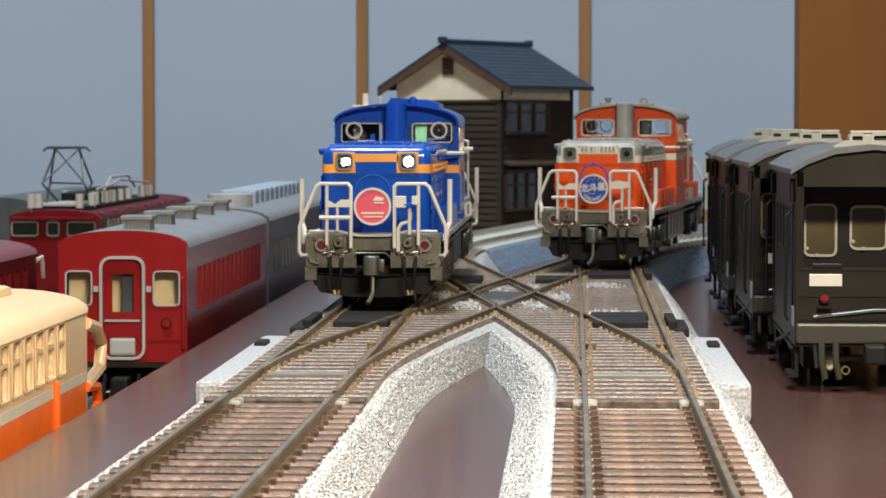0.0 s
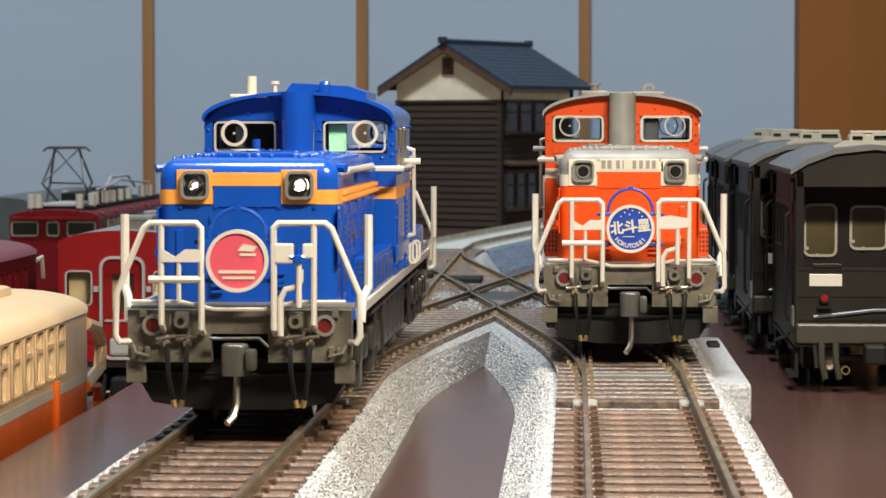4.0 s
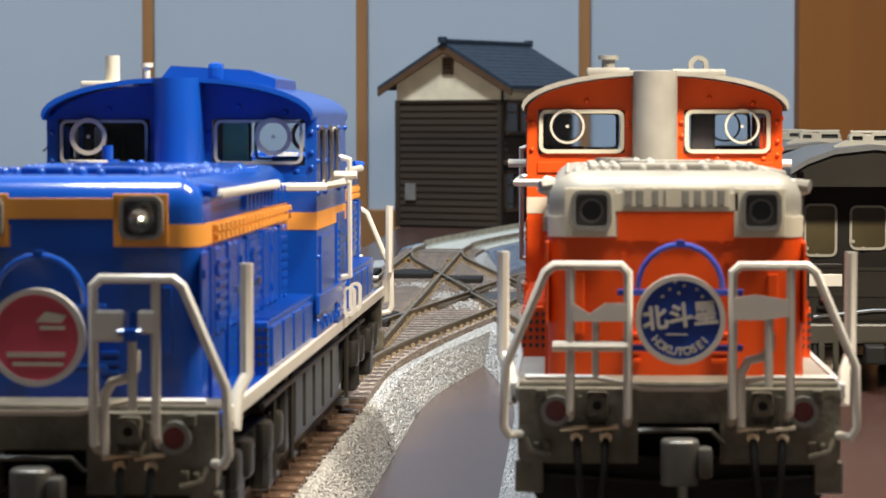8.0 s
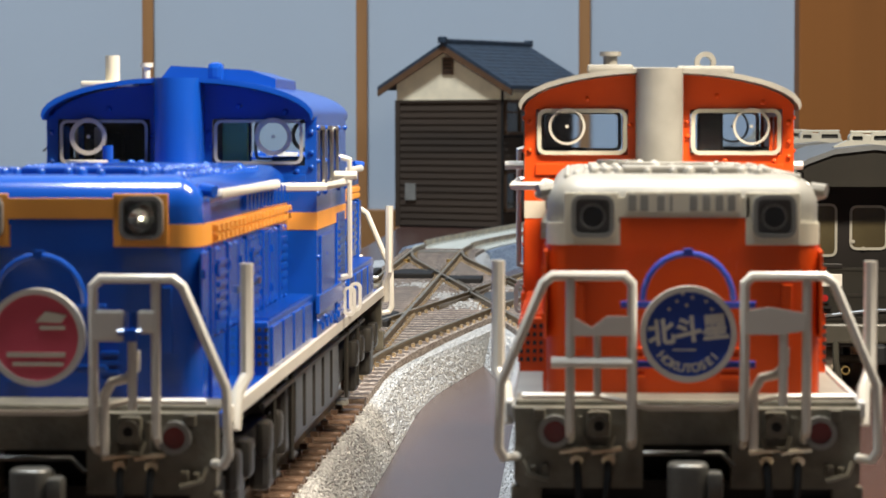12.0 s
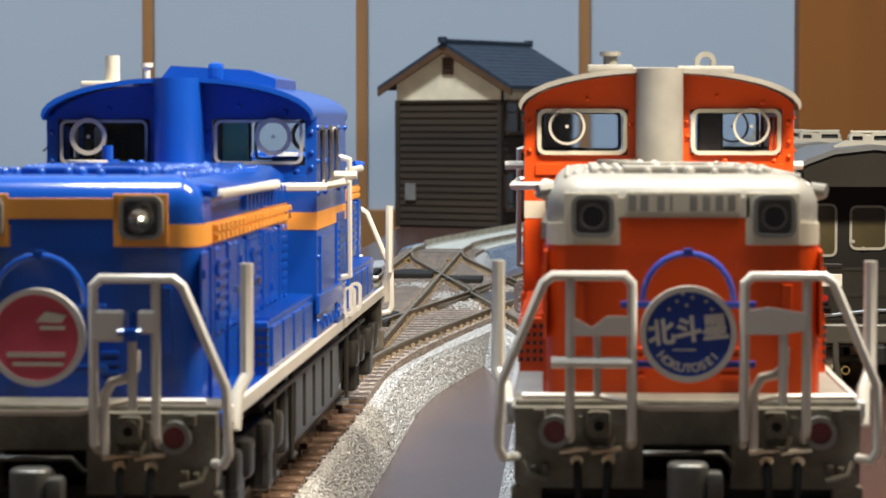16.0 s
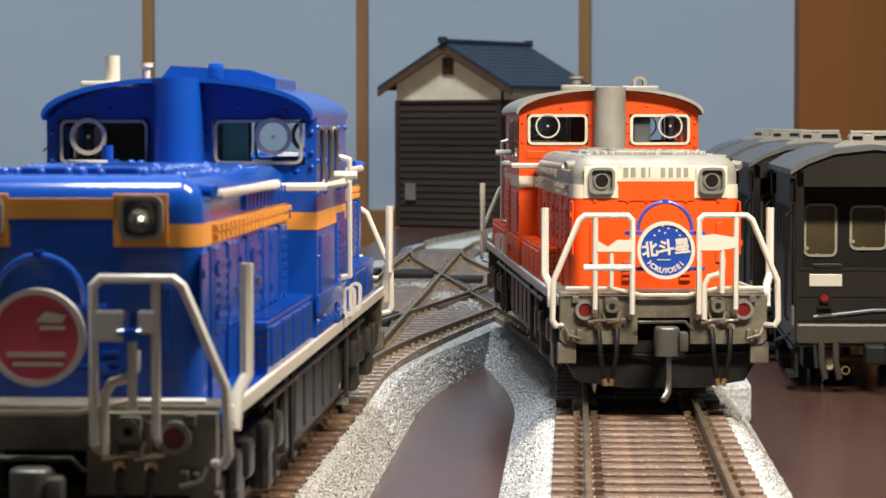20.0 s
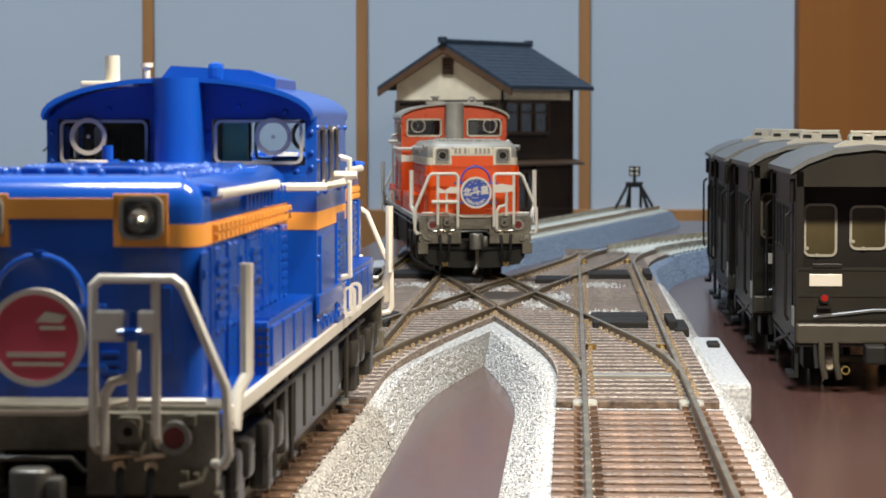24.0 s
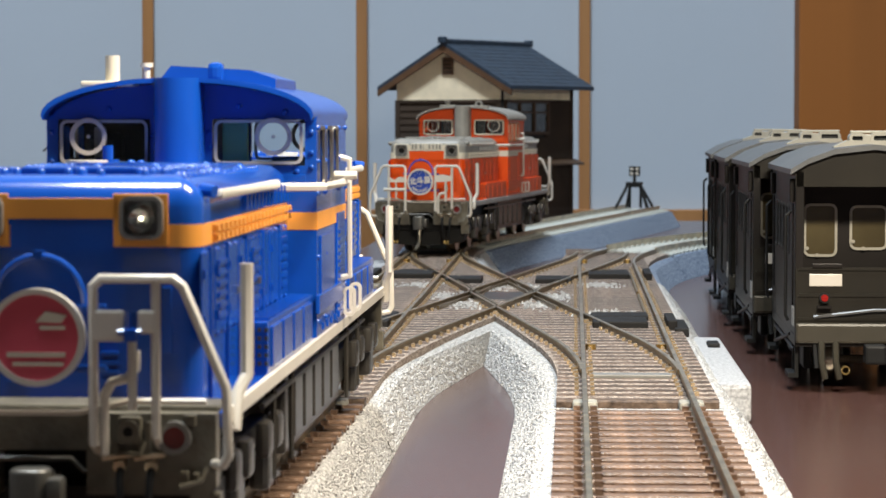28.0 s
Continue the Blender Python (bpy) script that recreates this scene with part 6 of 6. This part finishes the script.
def electric_loco():
    t = coach("electric_locomotive", "red model electric locomotive with raised pantograph", at(-109.5, 574, DESKTOP), 138, REDD, mat("dark_red_roof", (0.09, 0.006, 0.009), 0.6, spec=0.25), eave=23.6, ridge=25.2, windows=spread(12, 128, 3.0, 3.4), winz=(19.6, 22.6), winframe=WHITE, ends="plain", group="parked trains")
    for x0, x1 in ((-8.8, -3.6), (-1.3, 0.9), (3.0, 8.6)):
        w = part("cab_window", Geo().bezel("y", -0.3, 0.35, x0, x1, 19.9, 22.5, 0.3, 0.4), VENTC, t, "silver cab window frame", True)
        part("pane", Geo().box(x0, x1, -0.12, -0.02, 19.9, 22.5), mat("greenish_glass", (0.022, 0.034, 0.022), 0.12, coat=0.3), w)
    # added pale blocks: the glints along the side windows, built as shapes
    for y in np.arange(10, 128, 6.4):
        part("window_post", Geo().box(9.5, 9.95, y, y + 1.2, 19.4, 22.8, 0.1), VENTC, t, "pale block standing in for a window glint")
    for y in (4, 22, 44, 66, 88, 110, 130):
        part("roof_knob", Geo().box(7.6, 9.6, y, y + 3, 23.2, 24.6, 0.4), REDD, t, "red roof-edge knob")
    part("visor", Geo().box(-8.8, 8.8, -1.4, 0.4, 23.0, 23.7, 0.2), REDD, t)
    for s in (-1, 1):
        part("headlight", Geo().ring((s * 5.2, -1.0, 24.4), "y", 0.02, 0.8, 1.2, 12), REDD, t)
    part("roof_deck", Geo().box(-6.2, 6.2, 8, 106, 24.8, 25.8, 0.2), BLACK, t, "black roof deck")
    for i, (x, y) in enumerate(((-6, 6), (-4.5, 6.5), (4.4, 6), (5.6, 14), (4.6, 24), (5.0, 34), (5.0, 44), (5.0, 55), (5.0, 66), (5.0, 86), (5.0, 98), (-5, 40), (-5, 70))):
        part("insulator", Geo().ring((x, y, 25.4), "z", 0.02, 0.85, 3.0, 12), WHITE, t, "white insulator", True)
    part("roof_box", Geo().box(-3.4, 3.4, 26, 50, 25.6, 28.2, 0.4), BLACK, t, "black roof equipment box")
    part("roof_box", Geo().box(-3.4, 3.4, 56, 78, 25.6, 28.6, 0.4), BLACK, t, "black roof equipment box")
    part("bus_wire", Geo().tube([(5, 24, 29), (5, 44, 29.6), (4, 60, 30.4), (5, 98, 29)], 0.3, 6).tube([(2, 50, 28), (2, 60, 31), (2, 84, 31), (2, 95, 28)], 0.3, 6), GREYTRIM, t, "roof bus wire")
    pan = Geo()
    for s in (-1, 1):
        pan.tube([(s * 3.6, 10, 26.2), (s * 4.6, 20, 30.5), (s * 2.6, 15, 38.0)], 0.28, 6).tube([(s * 3.6, 24, 26.2), (s * 4.6, 11, 30.5), (s * 2.6, 17, 38.0)], 0.28, 6)
    pan.tube([(-4.6, 20, 30.5), (4.6, 11, 30.5)], 0.2, 6).tube([(-4.6, 11, 30.5), (2.6, 16, 38.0)], 0.18, 6).tube([(4.6, 11, 30.5), (-2.6, 16, 38.0)], 0.18, 6)
    p = part("pantograph", pan, mat("pantograph_grey", (0.09, 0.09, 0.095), 0.4, 0.5), t, "raised diamond pantograph", True)
    part("collector_shoe", Geo().box(-4.0, 4.0, 14.4, 15.2, 37.9, 38.5, 0.2).box(-4.0, 4.0, 16.8, 17.6, 37.9, 38.5, 0.2).tube([(-5.2, 15, 37.4), (-4.0, 15, 38.3)], 0.25, 6).tube([(4.0, 15, 38.3), (5.2, 15, 37.4)], 0.25, 6), MATS["pantograph_grey"], p, "grey collector shoe")
    part("pantograph_base", Geo().box(-4.6, 4.6, 7, 27, 25.7, 26.4, 0.15), GREYTRIM, t)


electric_loco()


# ---- signal house behind the tracks ----
def signal_house():
    a = radians(2.72)
    X, D = 16.9, 800.0
    t = thing("signal_house", "two-storey dark clapboard model house with slate-blue roof", "house", m=at(X * math.cos(a) - D * math.sin(a), X * math.sin(a) + D * math.cos(a), 0, 2.72 - 35))
    w, d, h = 37.6, 38.6, 37.5
    core = part("wall_core", Geo().box(-w + 0.8, -0.8, 0.8, d - 0.8, 0, h + 6, 0), DARKIN, t)
    z = 0.6
    while z < h - 0.3:
        z1 = min(z + 2.0, h)
        for nm, pr, ax, p, q in (("clapboard", [(0.75, z), (-0.2, z), (0.12, z1), (0.75, z1)], "x", -w, 0),):
            part("clapboard", Geo().prism(pr, ax, p, q), CLAPB, t)
        z = z1
    # side wall boards round the openings
    openings = [(1.5, 24.5, 27.5, 37.8), (1.5, 19, 5.0, 17.2)]
    z = 0.6
    while z < h - 0.3:
        z1 = min(z + 2.0, h)
        runs = [(0.0, d)]
        for y0, y1, za, zb in openings:
            if z1 > za and z < zb:
                runs = [(y1, d)]
        for p, q in runs:
            part("clapboard", Geo().prism([(-0.75, z), (0.15, z), (-0.12, z1), (-0.75, z1)], "y", p, q), CLAPB, t)
        z = z1
    for x in (-w, -0.9):
        part("corner_board", Geo().box(x - 0.3, x + 1.3, -0.45, 0.3, 0, h, 0.1), CLAPB, t)
    part("corner_board", Geo().box(-0.9, 0.45, d - 1.2, d + 0.2, 0, h + 5, 0.1), CLAPB, t)
    # plaster band and gable
    ap = 53.2
    part("gable", Geo().prism([(-w, h), (0, h), (0, h + 5.5), (-w / 2, ap), (-w, h + 5.5)], "y", 0.1, 0.9), PLASTERB, t, "cream plastered gable")
    part("upper_band", Geo().box(-0.9, 0.05, 0.9, d, h, h + 5.2), PLASTERB, t, "cream plaster band under the eaves")
    part("band_rail", Geo().box(-w - 0.3, 0.2, -0.4, 0.2, h - 0.5, h + 0.3).box(-0.2, 0.4, 0, d, h - 0.5, h + 0.3), CLAPB, t)
    v = part("gable_vent", Geo().box(-w / 2 - 1.9, -w / 2 + 1.9, -0.4, 0.3, 45.2, 50.4, 0.1), RAFT, t, "small brown louvred gable vent")
    for k in range(4):
        part("vent_slat", Geo().box(-w / 2 - 1.5, -w / 2 + 1.5, -0.55, -0.3, 45.8 + k * 1.1, 46.3 + k * 1.1), CLAPB, v)
    # roof slopes with tile courses
    ov, thick = 5.2, 1.0
    slope = (ap - (h + 5.5)) / (w / 2)
    for s in (-1, 1):
        n = 12
        run = w / 2 + ov
        for k in range(n):
            u0, u1 = run * k / n, run * (k + 1) / n
            x0, x1 = -w / 2 + s * u0, -w / 2 + s * u1
            z0, z1 = ap + 1.6 - slope * u0, ap + 1.6 - slope * u1
            part("roof_course", Geo().prism([(x0, z0 + 0.02), (x1, z1 + 0.14), (x1, z1 - thick), (x0, z0 - thick)], "y", -2.6, d + 4.4), ROOFT, t, "slate-blue course of roof tiles")
        x0, x1 = -w / 2, -w / 2 + s * run
        part("barge_board", Geo().prism([(x0, ap + 0.6), (x1, ap + 0.6 - slope * run), (x1, ap - 1.2 - slope * run), (x0, ap - 1.4)], "y", -2.6, -1.9), RAFT, t, "brown barge board")
    part("ridge_tile", Geo().box(-w / 2 - 1.1, -w / 2 + 1.1, -3.0, d + 5.0, ap + 1.0, ap + 2.6, 0.5).box(-w / 2 - 1.4, -w / 2 + 1.4, -3.6, -2.2, ap + 1.2, ap + 3.2, 0.4).box(-w / 2 - 1.4, -w / 2 + 1.4, d + 4.0, d + 5.4, ap + 1.2, ap + 3.2, 0.4), ROOFT, t, "dark ridge tiles")
    # windows of the side wall
    for y0, y1, z0, z1 in ((1.5, 24.5, 27.5, 37.8), (1.5, 19, 5.0, 17.2)):
        wd = part("window", Geo().box(-0.4, 1.2, y0, y1, z1 - 1.0, z1).box(-0.4, 1.2, y0, y1, z0, z0 + 1.0), WINF, t, "brown-framed window")
        n = 3
        for k in range(n + 1):
            y = y0 + (y1 - y0) * k / n
            part("mullion", Geo().box(-0.2, 1.0, y - 0.35, y + 0.35, z0 + 1, z1 - 1), WINF, wd)
        part("window_bar", Geo().box(0.0, 0.8, y0, y1, z0 + (z1 - z0) * 0.62, z0 + (z1 - z0) * 0.62 + 0.5), WINF, wd)
        for k in range(n):
            ya, yb = y0 + (y1 - y0) * k / n + 0.35, y0 + (y1 - y0) * (k + 1) / n - 0.35
            part("pane", Geo().box(0.2, 0.4, ya, yb, z0 + 1, z1 - 1), mat("house_glass", (0.055, 0.052, 0.047), 0.1, coat=0.6, vary=0.5, noise_scale=150), wd)
    part("porch_roof", Geo().prism([(0, 20.2), (3.6, 19.0), (3.6, 18.4), (0, 19.2)], "y", 0, d + 1.5), WINF, t, "narrow dark brown porch roof")
    part("notice", Geo().box(-34, -30.2, -0.75, -0.45, 8, 13, 0.1), VENTD, t, "small pale notice on the boards")
    part("downpipe", Geo().tube([(0.9, -0.6, 42), (0.9, -0.6, 0)], 0.4, 6), BROWNP, t)


signal_house()


# ---- movement ----
def ride(line, s, swing=0.0):
    """The pose of a locomotive whose front beam stands s along a line; swing: degrees by which the bogies' play turns it."""
    a, b = along(line, s + 18.5), along(line, s + 94.5)
    mid, d = (a + b) / 2, b - a
    return at(mid.x, mid.y, RAIL, math.degrees(math.atan2(d.y, d.x)) - 90 + swing)


def motions():
    blue = [(0, 364), (0.5, 345), (1, 326), (1.5, 307), (2, 287), (2.5, 268), (3, 251), (3.5, 234), (4.5, 203), (5.5, 176), (6, 163.5), (6.5, 152), (7, 144), (7.5, 140.7), (8, 139.2), (8.6, 139.2), (28, 139.2)]
    walk(blue_loco, [(t, ride(LINE_L, s)) for t, s in blue])
    come = [(0, 466), (0.5, 444), (1, 426), (1.5, 402), (2, 375), (2.5, 350), (3, 328), (3.5, 307), (4.5, 268), (5.5, 232), (6, 213.5), (6.5, 195.5), (7, 179.5), (7.5, 165), (8, 153.5), (8.5, 148.5), (9, 143.6), (9.4, 143), (14, 143)]
    go = [(16, 143), (16.5, 145.9), (17, 152.5), (17.5, 160.5), (18, 171.5), (18.5, 183.7), (19, 199.5), (19.5, 217), (20, 238), (20.5, 263), (21, 288), (21.5, 311), (22.5, 366), (23.5, 424), (24, 441), (24.5, 452), (25, 464), (25.5, 481), (26, 491), (26.5, 500), (27, 510), (27.5, 519), (28, 524)]
    walk(orange_loco, [(t, ride(LINE_R, s)) for t, s in come] + [(t, ride(ROUTE_RL, s, {20: 0.5, 20.5: 1.0, 21: 1.25, 21.5: 0.9}.get(t, 0.0))) for t, s in go])


motions()
